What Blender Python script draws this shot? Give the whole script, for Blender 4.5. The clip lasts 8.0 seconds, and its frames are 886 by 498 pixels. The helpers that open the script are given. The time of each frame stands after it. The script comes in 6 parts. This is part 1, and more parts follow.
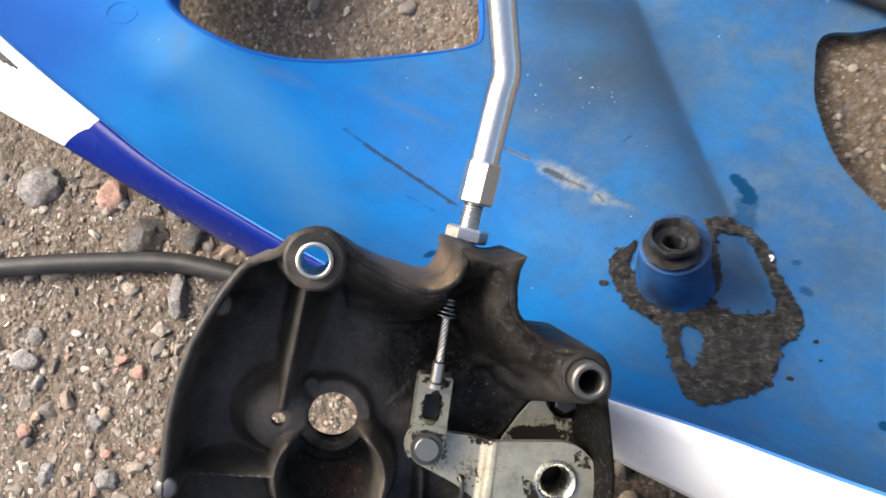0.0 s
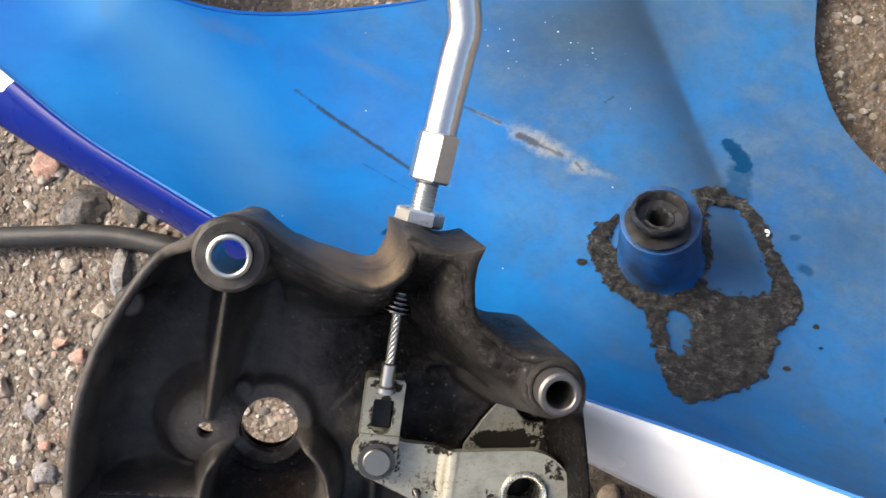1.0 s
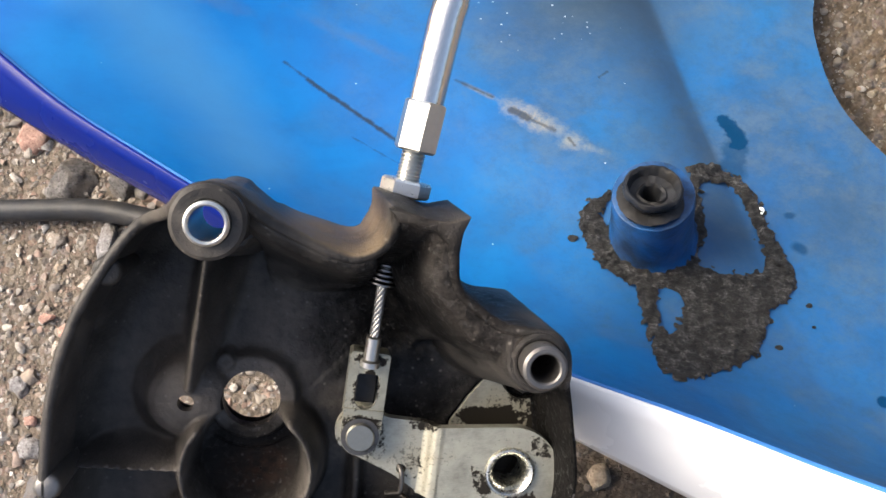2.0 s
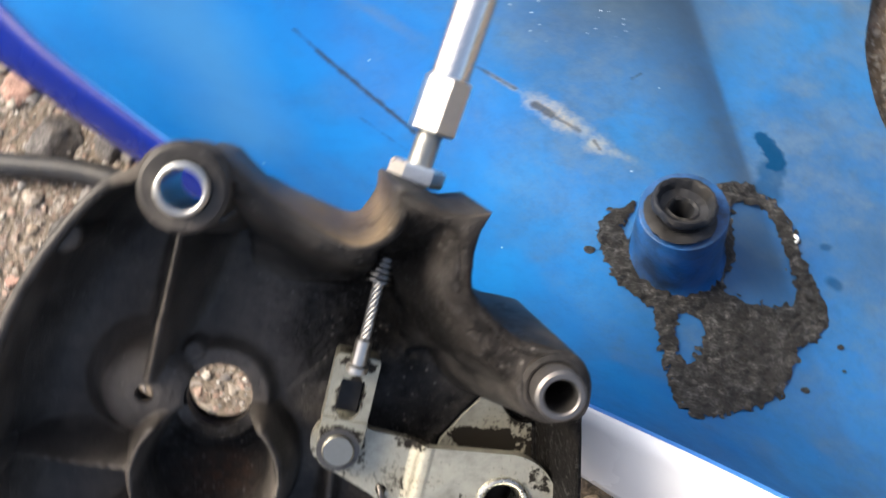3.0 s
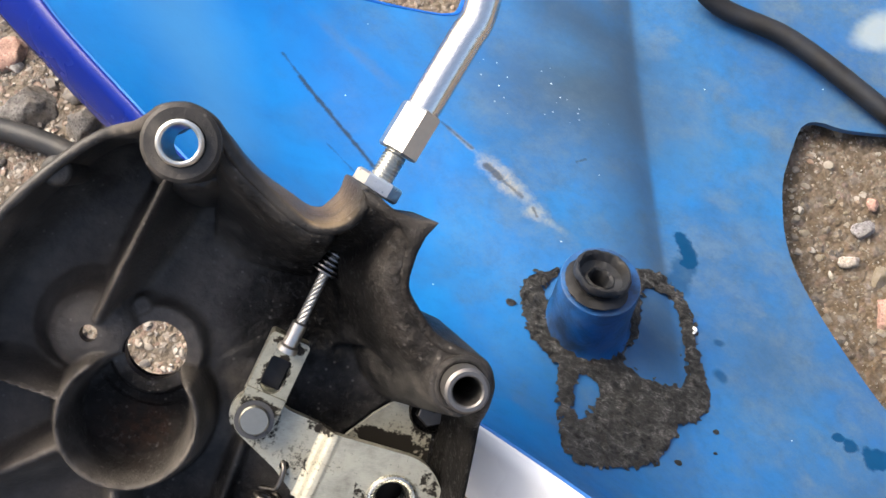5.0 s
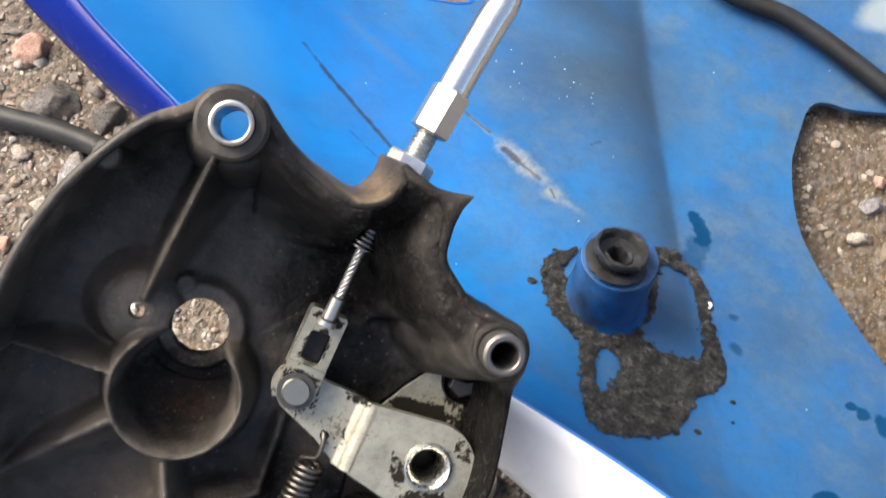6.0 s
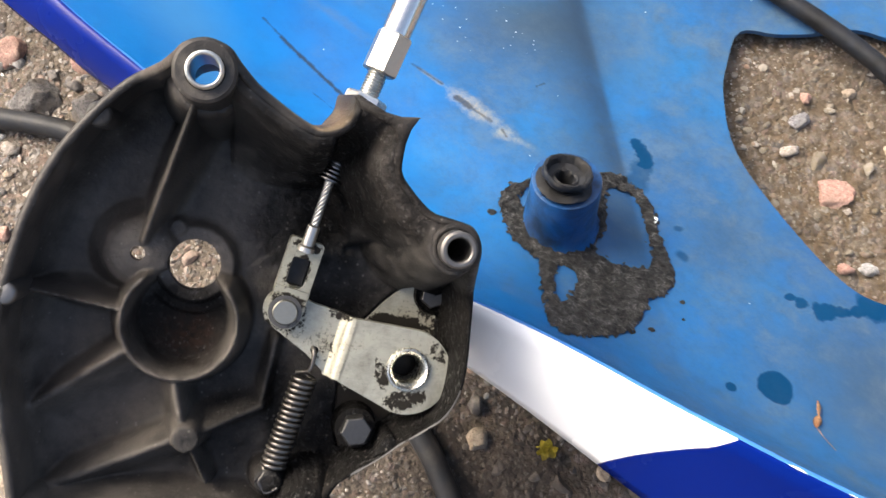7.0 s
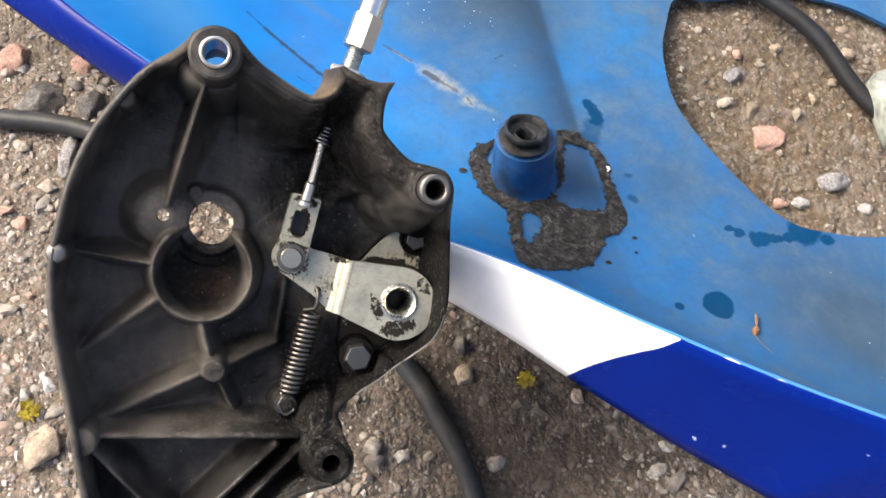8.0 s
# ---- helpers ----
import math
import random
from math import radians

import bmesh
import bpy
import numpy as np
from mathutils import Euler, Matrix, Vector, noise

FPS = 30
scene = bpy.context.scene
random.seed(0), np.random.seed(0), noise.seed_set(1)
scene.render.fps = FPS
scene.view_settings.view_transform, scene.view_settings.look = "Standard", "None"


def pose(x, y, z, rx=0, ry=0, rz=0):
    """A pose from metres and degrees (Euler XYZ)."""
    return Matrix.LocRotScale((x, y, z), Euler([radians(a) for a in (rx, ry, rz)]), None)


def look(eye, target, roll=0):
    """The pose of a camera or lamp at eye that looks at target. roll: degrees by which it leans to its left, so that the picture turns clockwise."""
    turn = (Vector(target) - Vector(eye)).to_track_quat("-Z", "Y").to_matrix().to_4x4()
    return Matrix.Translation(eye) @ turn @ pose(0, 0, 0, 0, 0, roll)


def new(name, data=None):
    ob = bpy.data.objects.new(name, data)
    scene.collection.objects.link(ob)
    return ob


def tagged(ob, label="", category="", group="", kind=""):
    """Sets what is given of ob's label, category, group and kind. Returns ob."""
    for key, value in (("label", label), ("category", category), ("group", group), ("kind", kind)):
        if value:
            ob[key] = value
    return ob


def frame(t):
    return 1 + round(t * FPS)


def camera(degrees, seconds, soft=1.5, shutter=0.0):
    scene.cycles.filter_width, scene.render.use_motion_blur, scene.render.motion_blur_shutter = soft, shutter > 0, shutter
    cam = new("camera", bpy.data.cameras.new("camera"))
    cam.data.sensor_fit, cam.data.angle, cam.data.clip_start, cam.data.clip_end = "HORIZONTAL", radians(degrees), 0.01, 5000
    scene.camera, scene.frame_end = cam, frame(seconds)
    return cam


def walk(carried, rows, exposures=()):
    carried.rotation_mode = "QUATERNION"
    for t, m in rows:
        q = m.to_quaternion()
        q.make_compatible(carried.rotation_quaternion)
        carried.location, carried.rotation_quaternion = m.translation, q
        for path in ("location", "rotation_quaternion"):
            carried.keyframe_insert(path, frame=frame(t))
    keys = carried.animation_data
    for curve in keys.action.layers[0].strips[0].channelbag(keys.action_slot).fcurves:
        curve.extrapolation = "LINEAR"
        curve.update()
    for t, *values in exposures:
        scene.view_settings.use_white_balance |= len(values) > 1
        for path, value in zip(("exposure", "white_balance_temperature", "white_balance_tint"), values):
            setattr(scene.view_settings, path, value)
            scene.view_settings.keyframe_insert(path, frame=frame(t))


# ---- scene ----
cam = camera(50.4, 8.0, shutter=0.4)
# seconds, place in metres, turn in degrees
ROWS = [
    (0, 0.09103, 0.06110, 0.43641, 17.571, 10.690, -2.101),
    (0.2, 0.08957, 0.07172, 0.41934, 16.398, 11.161, -1.848),
    (0.5, 0.09887, 0.07628, 0.40633, 15.202, 11.103, -2.674),
    (1, 0.09507, 0.08037, 0.40039, 14.692, 10.045, -2.618),
    (1.2, 0.09153, 0.07725, 0.40163, 14.604, 9.807, -2.209),
    (2.3, 0.09823, 0.07980, 0.39224, 13.510, 9.797, -2.218),
    (2.5, 0.09825, 0.08347, 0.38720, 13.360, 10.182, -2.463),
    (2.7, 0.10101, 0.09256, 0.36767, 13.164, 10.394, -2.773),
    (3, 0.08884, 0.08511, 0.36675, 14.600, 8.055, 3.034),
    (3.1, 0.08231, 0.07414, 0.36371, 16.487, 5.975, 7.678),
    (3.2, 0.07993, 0.06177, 0.36442, 17.741, 3.850, 11.180),
    (3.3, 0.08065, 0.05402, 0.35579, 18.678, 0.877, 13.718),
    (3.5, 0.08307, 0.05182, 0.35902, 19.397, -0.663, 14.555),
    (3.7, 0.08172, 0.05307, 0.36818, 20.236, -0.351, 14.442),
    (4, 0.08471, 0.05387, 0.37476, 20.132, 0.351, 13.930),
    (4.5, 0.08456, 0.06003, 0.38104, 20.313, 0.207, 13.322),
    (4.7, 0.09048, 0.06212, 0.38299, 20.144, 0.281, 12.951),
    (5.8, 0.08480, 0.05669, 0.39687, 20.198, 0.426, 12.007),
    (6, 0.08373, 0.05214, 0.39544, 19.828, 0.703, 11.619),
    (6.5, 0.09703, 0.03786, 0.40233, 18.200, 2.509, 7.426),
    (7, 0.09587, 0.02356, 0.42111, 18.990, 1.706, 5.985),
    (7.5, 0.08860, 0.00467, 0.44775, 19.019, 0.544, 3.858),
    (8, 0.09962, -0.00777, 0.46411, 18.283, 1.769, 1.948),
]
EXPOSURES = [(0.0, 1.28, 6700, 8), (2.7, 1.35, 6700, 8), (3.5, 1.68, 6700, 8), (4.5, 1.58, 6700, 8), (6.5, 1.5, 6700, 8), (8.0, 1.55, 6700, 8)]
walk(cam, [(t, pose(x, y, z, rx, ry, rz)) for t, x, y, z, rx, ry, rz in ROWS], EXPOSURES)

# ---------------------------------------------------------------- light
world = bpy.data.worlds.new("sky")
scene.world = world
world.use_nodes = True
wn = world.node_tree
sky = wn.nodes.new("ShaderNodeTexSky")
sky.sky_type = "NISHITA"
sky.sun_disc = False
sky.sun_elevation, sky.sun_rotation = radians(48), radians(-68)
sky.air_density, sky.dust_density = 0.8, 8.0
bg = wn.nodes["Background"]
bg.inputs["Strength"].default_value = 0.15
wn.links.new(sky.outputs[0], bg.inputs["Color"])

sun = new("sun", bpy.data.lights.new("sun", "SUN"))
sun.data.energy, sun.data.angle, sun.data.color = 1.3, radians(28), (1.0, 0.95, 0.88)
sun.matrix_world = look((-0.58, 0.22, 0.78), (0, 0, 0))


# ---------------------------------------------------------------- materials
def nd(nt, kind, ins=None, **props):
    """One node, with its settings and inputs (values or sockets)."""
    node = nt.nodes.new("ShaderNode" + kind)
    for key, value in props.items():
        setattr(node, key, value)
    for key, value in (ins or {}).items():
        if isinstance(value, bpy.types.NodeSocket):
            nt.links.new(value, node.inputs[key])
        else:
            node.inputs[key].default_value = value
    return node


def ma(nt, op, a, b=0.0, clamp=False):
    return nd(nt, "Math", {0: a, 1: b}, operation=op, use_clamp=clamp).outputs[0]


def ramp(nt, fac, stops):
    node = nd(nt, "ValToRGB", {0: fac})
    el = node.color_ramp.elements
    while len(el) < len(stops):
        el.new(0.5)
    for e, (p, c) in zip(el, stops):
        e.position = p
        e.color = (*c, 1) if len(c) == 3 else (c[0], c[0], c[0], 1)
    return node.outputs[0]


def mixc(nt, fac, a, b, mode="MIX"):
    node = nd(nt, "Mix", {0: fac}, data_type="RGBA", blend_type=mode)
    for i, v in ((6, a), (7, b)):
        if isinstance(v, bpy.types.NodeSocket):
            nt.links.new(v, node.inputs[i])
        else:
            node.inputs[i].default_value = (*v, 1)
    return node.outputs[2]


def noise_tex(nt, vec, scale, detail=4, rough=0.55, distort=0.0):
    return nd(nt, "TexNoise", {"Vector": vec, "Scale": scale, "Detail": detail, "Roughness": rough, "Distortion": distort}).outputs["Fac"]


def start(name, rough=0.5, metal=0.0):
    m = bpy.data.materials.new(name)
    m.use_nodes = True
    nt = m.node_tree
    b = nt.nodes["Principled BSDF"]
    b.inputs["Roughness"].default_value = rough
    b.inputs["Metallic"].default_value = metal
    pos = nd(nt, "TexCoord").outputs["Object"]
    return m, nt, b, pos


def bump(nt, b, height, strength, dist):
    node = nd(nt, "Bump", {"Height": height, "Strength": strength, "Distance": dist})
    nt.links.new(node.outputs[0], b.inputs["Normal"])


def seg_dist(nt, xy, p, q):
    """Distance in plan from the line between p and q."""
    ax, ay = p
    bx, by = q
    ll = (bx - ax) ** 2 + (by - ay) ** 2
    dx, dy = ma(nt, "SUBTRACT", xy[0], ax), ma(nt, "SUBTRACT", xy[1], ay)
    t = ma(nt, "DIVIDE", ma(nt, "ADD", ma(nt, "MULTIPLY", dx, bx - ax), ma(nt, "MULTIPLY", dy, by - ay)), ll, True)
    ex = ma(nt, "SUBTRACT", dx, ma(nt, "MULTIPLY", t, bx - ax))
    ey = ma(nt, "SUBTRACT", dy, ma(nt, "MULTIPLY", t, by - ay))
    return ma(nt, "SQRT", ma(nt, "ADD", ma(nt, "MULTIPLY", ex, ex), ma(nt, "MULTIPLY", ey, ey)))


def below(nt, dist, width, soft):
    """1 where dist is under width, fading out over soft."""
    return ma(nt, "DIVIDE", ma(nt, "SUBTRACT", width + soft, dist), soft, True)


def mat_ground():
    m, nt, b, pos = start("gravel_concrete", 0.92)
    big = noise_tex(nt, pos, 9, 5)
    mid = noise_tex(nt, pos, 60, 5, 0.65)
    fine = noise_tex(nt, pos, 700, 3, 0.7)
    v1 = nd(nt, "TexVoronoi", {"Vector": pos, "Scale": 420.0, "Randomness": 1.0})
    v2 = nd(nt, "TexVoronoi", {"Vector": pos, "Scale": 170.0, "Randomness": 1.0})
    base = ramp(nt, mid, [(0.3, (0.11, 0.082, 0.055)), (0.5, (0.21, 0.162, 0.11)), (0.72, (0.32, 0.262, 0.185))])
    grains = ramp(nt, nd(nt, "SeparateColor", {0: v1.outputs["Color"]}).outputs[0], [(0.0, (0.10, 0.08, 0.06)), (0.3, (0.27, 0.21, 0.15)), (0.6, (0.34, 0.28, 0.21)), (0.85, (0.33, 0.2, 0.15)), (1.0, (0.6, 0.55, 0.47))])
    c = mixc(nt, 0.55, base, grains)
    stones = ramp(nt, nd(nt, "SeparateColor", {0: v2.outputs["Color"]}).outputs[1], [(0.0, (0.12, 0.11, 0.1)), (0.5, (0.28, 0.23, 0.18)), (0.8, (0.36, 0.25, 0.2)), (1.0, (0.5, 0.46, 0.4))])
    c = mixc(nt, below(nt, v2.outputs["Distance"], 0.28, 0.12), c, stones)
    moss = ma(nt, "MULTIPLY", ramp(nt, big, [(0.5, (0.0,)), (0.68, (1.0,))]), ramp(nt, mid, [(0.45, (0.0,)), (0.62, (0.6,))]))
    spg = nd(nt, "SeparateXYZ", {0: pos})
    wet = plan_mask(nt, (spg.outputs[0], spg.outputs[1]), ma(nt, "MULTIPLY", ma(nt, "SUBTRACT", mid, 0.5), 1.5), (0.25, 0.225), (0.1, 0.12), 0, 0.5)
    moss = ma(nt, "MAXIMUM", moss, ma(nt, "MULTIPLY", wet, ramp(nt, noise_tex(nt, pos, 130, 4, 0.7), [(0.36, (0.0,)), (0.58, (0.85,))])))
    c = mixc(nt, moss, c, (0.14, 0.088, 0.036))
    # brown soil, darkened further by painted-in shade of cover and panel rim
    soil_shade = plan_mask(nt, (spg.outputs[0], spg.outputs[1]), ma(nt, "MULTIPLY", ma(nt, "SUBTRACT", mid, 0.5), 1.6), (0.115, 0.05), (0.11, 0.06), -30, 0.6)
    c = mixc(nt, ma(nt, "MULTIPLY", soil_shade, 0.88), c, (0.05, 0.036, 0.025))
    c = mixc(nt, ramp(nt, big, [(0.3, (0.45,)), (0.6, (0.0,))]), c, (0.12, 0.095, 0.07))
    c = mixc(nt, 1.0, c, (0.62, 0.64, 0.69), "MULTIPLY")
    nt.links.new(c, b.inputs["Base Color"])
    h = ma(nt, "ADD", ma(nt, "MULTIPLY", v1.outputs["Distance"], -0.6), ma(nt, "ADD", ma(nt, "MULTIPLY", v2.outputs["Distance"], -1.2), fine))
    bump(nt, b, h, 1.0, 0.0022)
    return m


def mat_pebbles(stops, name="pebble_stone", rough=0.75, soil_shade=True):
    m, nt, b, pos = start(name, rough)
    rnd = nd(nt, "NewGeometry").outputs["Random Per Island"]
    c = ramp(nt, rnd, stops)
    n = noise_tex(nt, pos, 420, 5, 0.7)
    n2 = noise_tex(nt, pos, 110, 3)
    c = mixc(nt, ramp(nt, n, [(0.38, (0.65,)), (0.6, (0.0,))]), c, (0.16, 0.13, 0.10))
    c = mixc(nt, ramp(nt, n2, [(0.5, (0.0,)), (0.7, (0.6,))]), c, (0.30, 0.25, 0.19))
    if soil_shade:
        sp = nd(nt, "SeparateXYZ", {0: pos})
        # same soil on the pebbles, with the cover's shade in its colour
        soil_shade_coat = plan_mask(nt, (sp.outputs[0], sp.outputs[1]), ma(nt, "MULTIPLY", ma(nt, "SUBTRACT", n2, 0.5), 1.6), (0.115, 0.05), (0.11, 0.06), -30, 0.6)
        c = mixc(nt, ma(nt, "MULTIPLY", soil_shade_coat, 0.85), c, (0.05, 0.037, 0.027))
        moss = plan_mask(nt, (sp.outputs[0], sp.outputs[1]), ma(nt, "MULTIPLY", ma(nt, "SUBTRACT", n2, 0.5), 1.6), (0.255, 0.225), (0.09, 0.1), 0, 0.5)
        c = mixc(nt, ma(nt, "MULTIPLY", moss, ramp(nt, n, [(0.4, (0.2,)), (0.6, (0.85,))])), c, (0.13, 0.096, 0.045))
    c = mixc(nt, 1.0, c, (0.87, 0.9, 0.95), "MULTIPLY")
    nt.links.new(c, b.inputs["Base Color"])
    bump(nt, b, n, 0.7, 0.0012)
    return m


def mat_stone(name, col, dark):
    m, nt, b, pos = start(name, 0.7)
    n = noise_tex(nt, pos, 420, 8, 0.8)
    n2 = nd(nt, "TexVoronoi", {"Vector": pos, "Scale": 620.0}).outputs["Distance"]
    c = ramp(nt, n, [(0.36, dark), (0.52, col), (0.66, tuple(min(1, v * 1.7) for v in col))])
    c = mixc(nt, below(nt, n2, 0.2, 0.2), c, dark)
    c = mixc(nt, ramp(nt, noise_tex(nt, pos, 90, 4, 0.6), [(0.45, (0.0,)), (0.65, (0.6,))]), c, (0.16, 0.125, 0.09))
    nt.links.new(mixc(nt, 1.0, c, (0.8, 0.8, 0.84), "MULTIPLY"), b.inputs["Base Color"])
    bump(nt, b, n, 0.8, 0.0015)
    return m


def plan_mask(nt, xy, wob, centre, radii, turn, soft=0.25):
    """An uneven oval in plan: 1 inside."""
    cs, sn = math.cos(radians(turn)), math.sin(radians(turn))
    dx, dy = ma(nt, "SUBTRACT", xy[0], centre[0]), ma(nt, "SUBTRACT", xy[1], centre[1])
    a = ma(nt, "DIVIDE", ma(nt, "ADD", ma(nt, "MULTIPLY", dx, cs), ma(nt, "MULTIPLY", dy, sn)), radii[0])
    c = ma(nt, "DIVIDE", ma(nt, "SUBTRACT", ma(nt, "MULTIPLY", dy, cs), ma(nt, "MULTIPLY", dx, sn)), radii[1])
    r = ma(nt, "SQRT", ma(nt, "ADD", ma(nt, "MULTIPLY", a, a), ma(nt, "MULTIPLY", c, c)))
    return below(nt, ma(nt, "ADD", r, wob), 1.0 - soft, soft)


def most(nt, masks):
    out = masks[0]
    for k in masks[1:]:
        out = ma(nt, "MAXIMUM", out, k)
    return out


def mat_blue_inner():
    """Dusty blue plastic, scuffed, with water marks."""
    m, nt, b, pos = start("blue_plastic_inside", 0.42)
    sp = nd(nt, "SeparateXYZ", {0: pos})
    xy = (sp.outputs[0], sp.outputs[1])
    big = noise_tex(nt, pos, 11, 4, 0.6, 0.4)
    mid = noise_tex(nt, pos, 38, 6, 0.65, 0.3)
    fine = noise_tex(nt, pos, 260, 4, 0.7)
    c = ramp(nt, big, [(0.3, (0.001, 0.138, 0.45)), (0.52, (0.0015, 0.192, 0.55)), (0.75, (0.003, 0.245, 0.63))])
    # grey-blue dust, thicker towards the far and the right-hand part
    part_r = ma(nt, "ADD", ma(nt, "MULTIPLY", xy[0], 0.865), ma(nt, "MULTIPLY", xy[1], 0.30))
    cloud = noise_tex(nt, pos, 17, 6, 0.6, 0.6)
    smear = noise_tex(nt, nd(nt, "Mapping", {"Vector": pos, "Rotation": (0, 0, 0.9), "Scale": (1.0, 1.2, 1.0)}).outputs[0], 58, 9, 0.78, 0.2)
    film = ma(nt, "MULTIPLY", ramp(nt, ma(nt, "ADD", part_r, ma(nt, "MULTIPLY", ma(nt, "SUBTRACT", cloud, 0.5), 0.16)), [(0.06, (0.0,)), (0.14, (0.75,)), (0.3, (1.0,))]), ramp(nt, ma(nt, "ADD", ma(nt, "MULTIPLY", smear, 0.5), ma(nt, "MULTIPLY", cloud, 0.5)), [(0.36, (0.5,)), (0.6, (1.0,))]))
    c = mixc(nt, ma(nt, "MULTIPLY", film, 0.93), c, ramp(nt, ma(nt, "ADD", ma(nt, "MULTIPLY", smear, 0.6), ma(nt, "MULTIPLY", cloud, 0.4)), [(0.38, (0.023, 0.059, 0.107)), (0.5, (0.039, 0.082, 0.13)), (0.62, (0.07, 0.117, 0.16))]))
    # thicker grey dust beside the tube end
    wob0 = ma(nt, "MULTIPLY", ma(nt, "SUBTRACT", cloud, 0.5), 1.4)
    grey = most(nt, [plan_mask(nt, xy, wob0, (0.105, 0.275), (0.07, 0.05), 20, 0.9), plan_mask(nt, xy, wob0, (0.275, 0.1), (0.09, 0.05), -20, 0.9), ma(nt, "MULTIPLY", plan_mask(nt, xy, wob0, (0.19, 0.17), (0.03, 0.03), 0, 0.9), 0.6)])
    c = mixc(nt, ma(nt, "MULTIPLY", grey, 0.85), c, (0.042, 0.066, 0.09))
    # darker oval by the far opening: shadow painted into the colour
    c = mixc(nt, ma(nt, "MULTIPLY", plan_mask(nt, xy, wob0, (0.095, 0.315), (0.055, 0.022), -20, 0.9), 0.7), c, (0.024, 0.04, 0.062))
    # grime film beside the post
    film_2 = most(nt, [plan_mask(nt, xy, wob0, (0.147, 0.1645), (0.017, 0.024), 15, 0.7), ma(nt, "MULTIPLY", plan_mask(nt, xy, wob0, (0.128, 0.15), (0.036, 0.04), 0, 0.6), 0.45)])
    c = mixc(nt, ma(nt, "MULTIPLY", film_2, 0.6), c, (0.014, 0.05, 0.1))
    # pale dusty blotches, with the sky's sheen put into their colour
    pale = ma(nt, "MULTIPLY", ramp(nt, smear, [(0.46, (0.0,)), (0.78, (0.36,))]), film)
    c = mixc(nt, pale, c, (0.15, 0.2, 0.255))
    specks = noise_tex(nt, pos, 150, 9, 0.82)
    c = mixc(nt, ma(nt, "MULTIPLY", ramp(nt, specks, [(0.38, (0.26,)), (0.52, (0.0,))]), ma(nt, "ADD", 0.25, film)), c, (0.012, 0.05, 0.11))
    c = mixc(nt, ma(nt, "MULTIPLY", ramp(nt, specks, [(0.54, (0.0,)), (0.7, (0.2,))]), film), c, (0.17, 0.22, 0.27))
    # pale soft streak down from the far opening
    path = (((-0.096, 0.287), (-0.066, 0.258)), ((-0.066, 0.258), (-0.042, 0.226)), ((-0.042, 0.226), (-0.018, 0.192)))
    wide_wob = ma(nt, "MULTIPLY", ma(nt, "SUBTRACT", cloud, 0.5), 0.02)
    pale_streak = most(nt, [below(nt, ma(nt, "ADD", seg_dist(nt, xy, a, q), wide_wob), 0.003, w) for (a, q), w in zip(path, (0.018, 0.02, 0.016))])
    c = mixc(nt, ma(nt, "MULTIPLY", pale_streak, 0.42), c, (0.1, 0.3, 0.5))
    # deeper blue end beyond the far opening
    deep = ma(nt, "DIVIDE", ma(nt, "SUBTRACT", ma(nt, "SUBTRACT", -0.1, xy[0]), ma(nt, "MULTIPLY", ma(nt, "SUBTRACT", cloud, 0.5), 0.03)), 0.04, True)
    c = mixc(nt, ma(nt, "MULTIPLY", deep, 0.75), c, (0.002, 0.085, 0.43))
    worn = plan_mask(nt, xy, wob0, (0.233, 0.347), (0.016, 0.012), 40, 0.6)
    c = mixc(nt, ma(nt, "MULTIPLY", worn, 0.7), c, (0.33, 0.36, 0.34))
    # dirt in the long crease, with the shade of its fold painted in
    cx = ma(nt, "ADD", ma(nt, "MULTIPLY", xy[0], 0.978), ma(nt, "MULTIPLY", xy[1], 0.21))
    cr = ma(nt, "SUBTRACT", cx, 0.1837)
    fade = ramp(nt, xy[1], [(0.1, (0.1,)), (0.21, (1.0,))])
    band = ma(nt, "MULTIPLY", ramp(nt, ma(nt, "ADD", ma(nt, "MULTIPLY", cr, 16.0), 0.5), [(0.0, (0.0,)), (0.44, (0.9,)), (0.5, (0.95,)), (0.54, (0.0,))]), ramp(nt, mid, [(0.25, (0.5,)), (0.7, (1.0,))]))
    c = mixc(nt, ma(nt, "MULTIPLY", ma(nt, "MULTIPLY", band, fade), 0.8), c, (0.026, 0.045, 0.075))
    wob = ma(nt, "MULTIPLY", ma(nt, "SUBTRACT", noise_tex(nt, pos, 160, 3), 0.5), 1.5)
    # dull brown rub marks
    rub = most(nt, [plan_mask(nt, xy, wob, (-0.046, 0.272), (0.02, 0.0045), -18, 0.8), plan_mask(nt, xy, wob, (0.006, 0.258), (0.03, 0.004), -28, 0.9), plan_mask(nt, xy, wob, (-0.088, 0.285), (0.006, 0.02), 10, 0.9)])
    c = mixc(nt, ma(nt, "MULTIPLY", ma(nt, "MULTIPLY", rub, mid), 0.45), c, (0.15, 0.14, 0.11))
    # pale scuff with a bruised middle
    soft_wob = ma(nt, "MULTIPLY", ma(nt, "SUBTRACT", noise_tex(nt, pos, 110, 6, 0.72), 0.5), 2.0)
    tatter = ma(nt, "MULTIPLY", ma(nt, "SUBTRACT", noise_tex(nt, pos, 240, 5, 0.7), 0.5), 1.6)
    scuff = most(nt, [plan_mask(nt, xy, soft_wob, (0.0785, 0.2155), (0.019, 0.0056), -34, 0.85), ma(nt, "MULTIPLY", plan_mask(nt, xy, soft_wob, (0.0585, 0.2287), (0.014, 0.0016), -33, 0.8), 0.6),
                      plan_mask(nt, xy, tatter, (0.0925, 0.2045), (0.0062, 0.005), 0, 0.9), ma(nt, "MULTIPLY", plan_mask(nt, xy, tatter, (0.0985, 0.2012), (0.008, 0.0022), -25, 0.9), 0.6)])
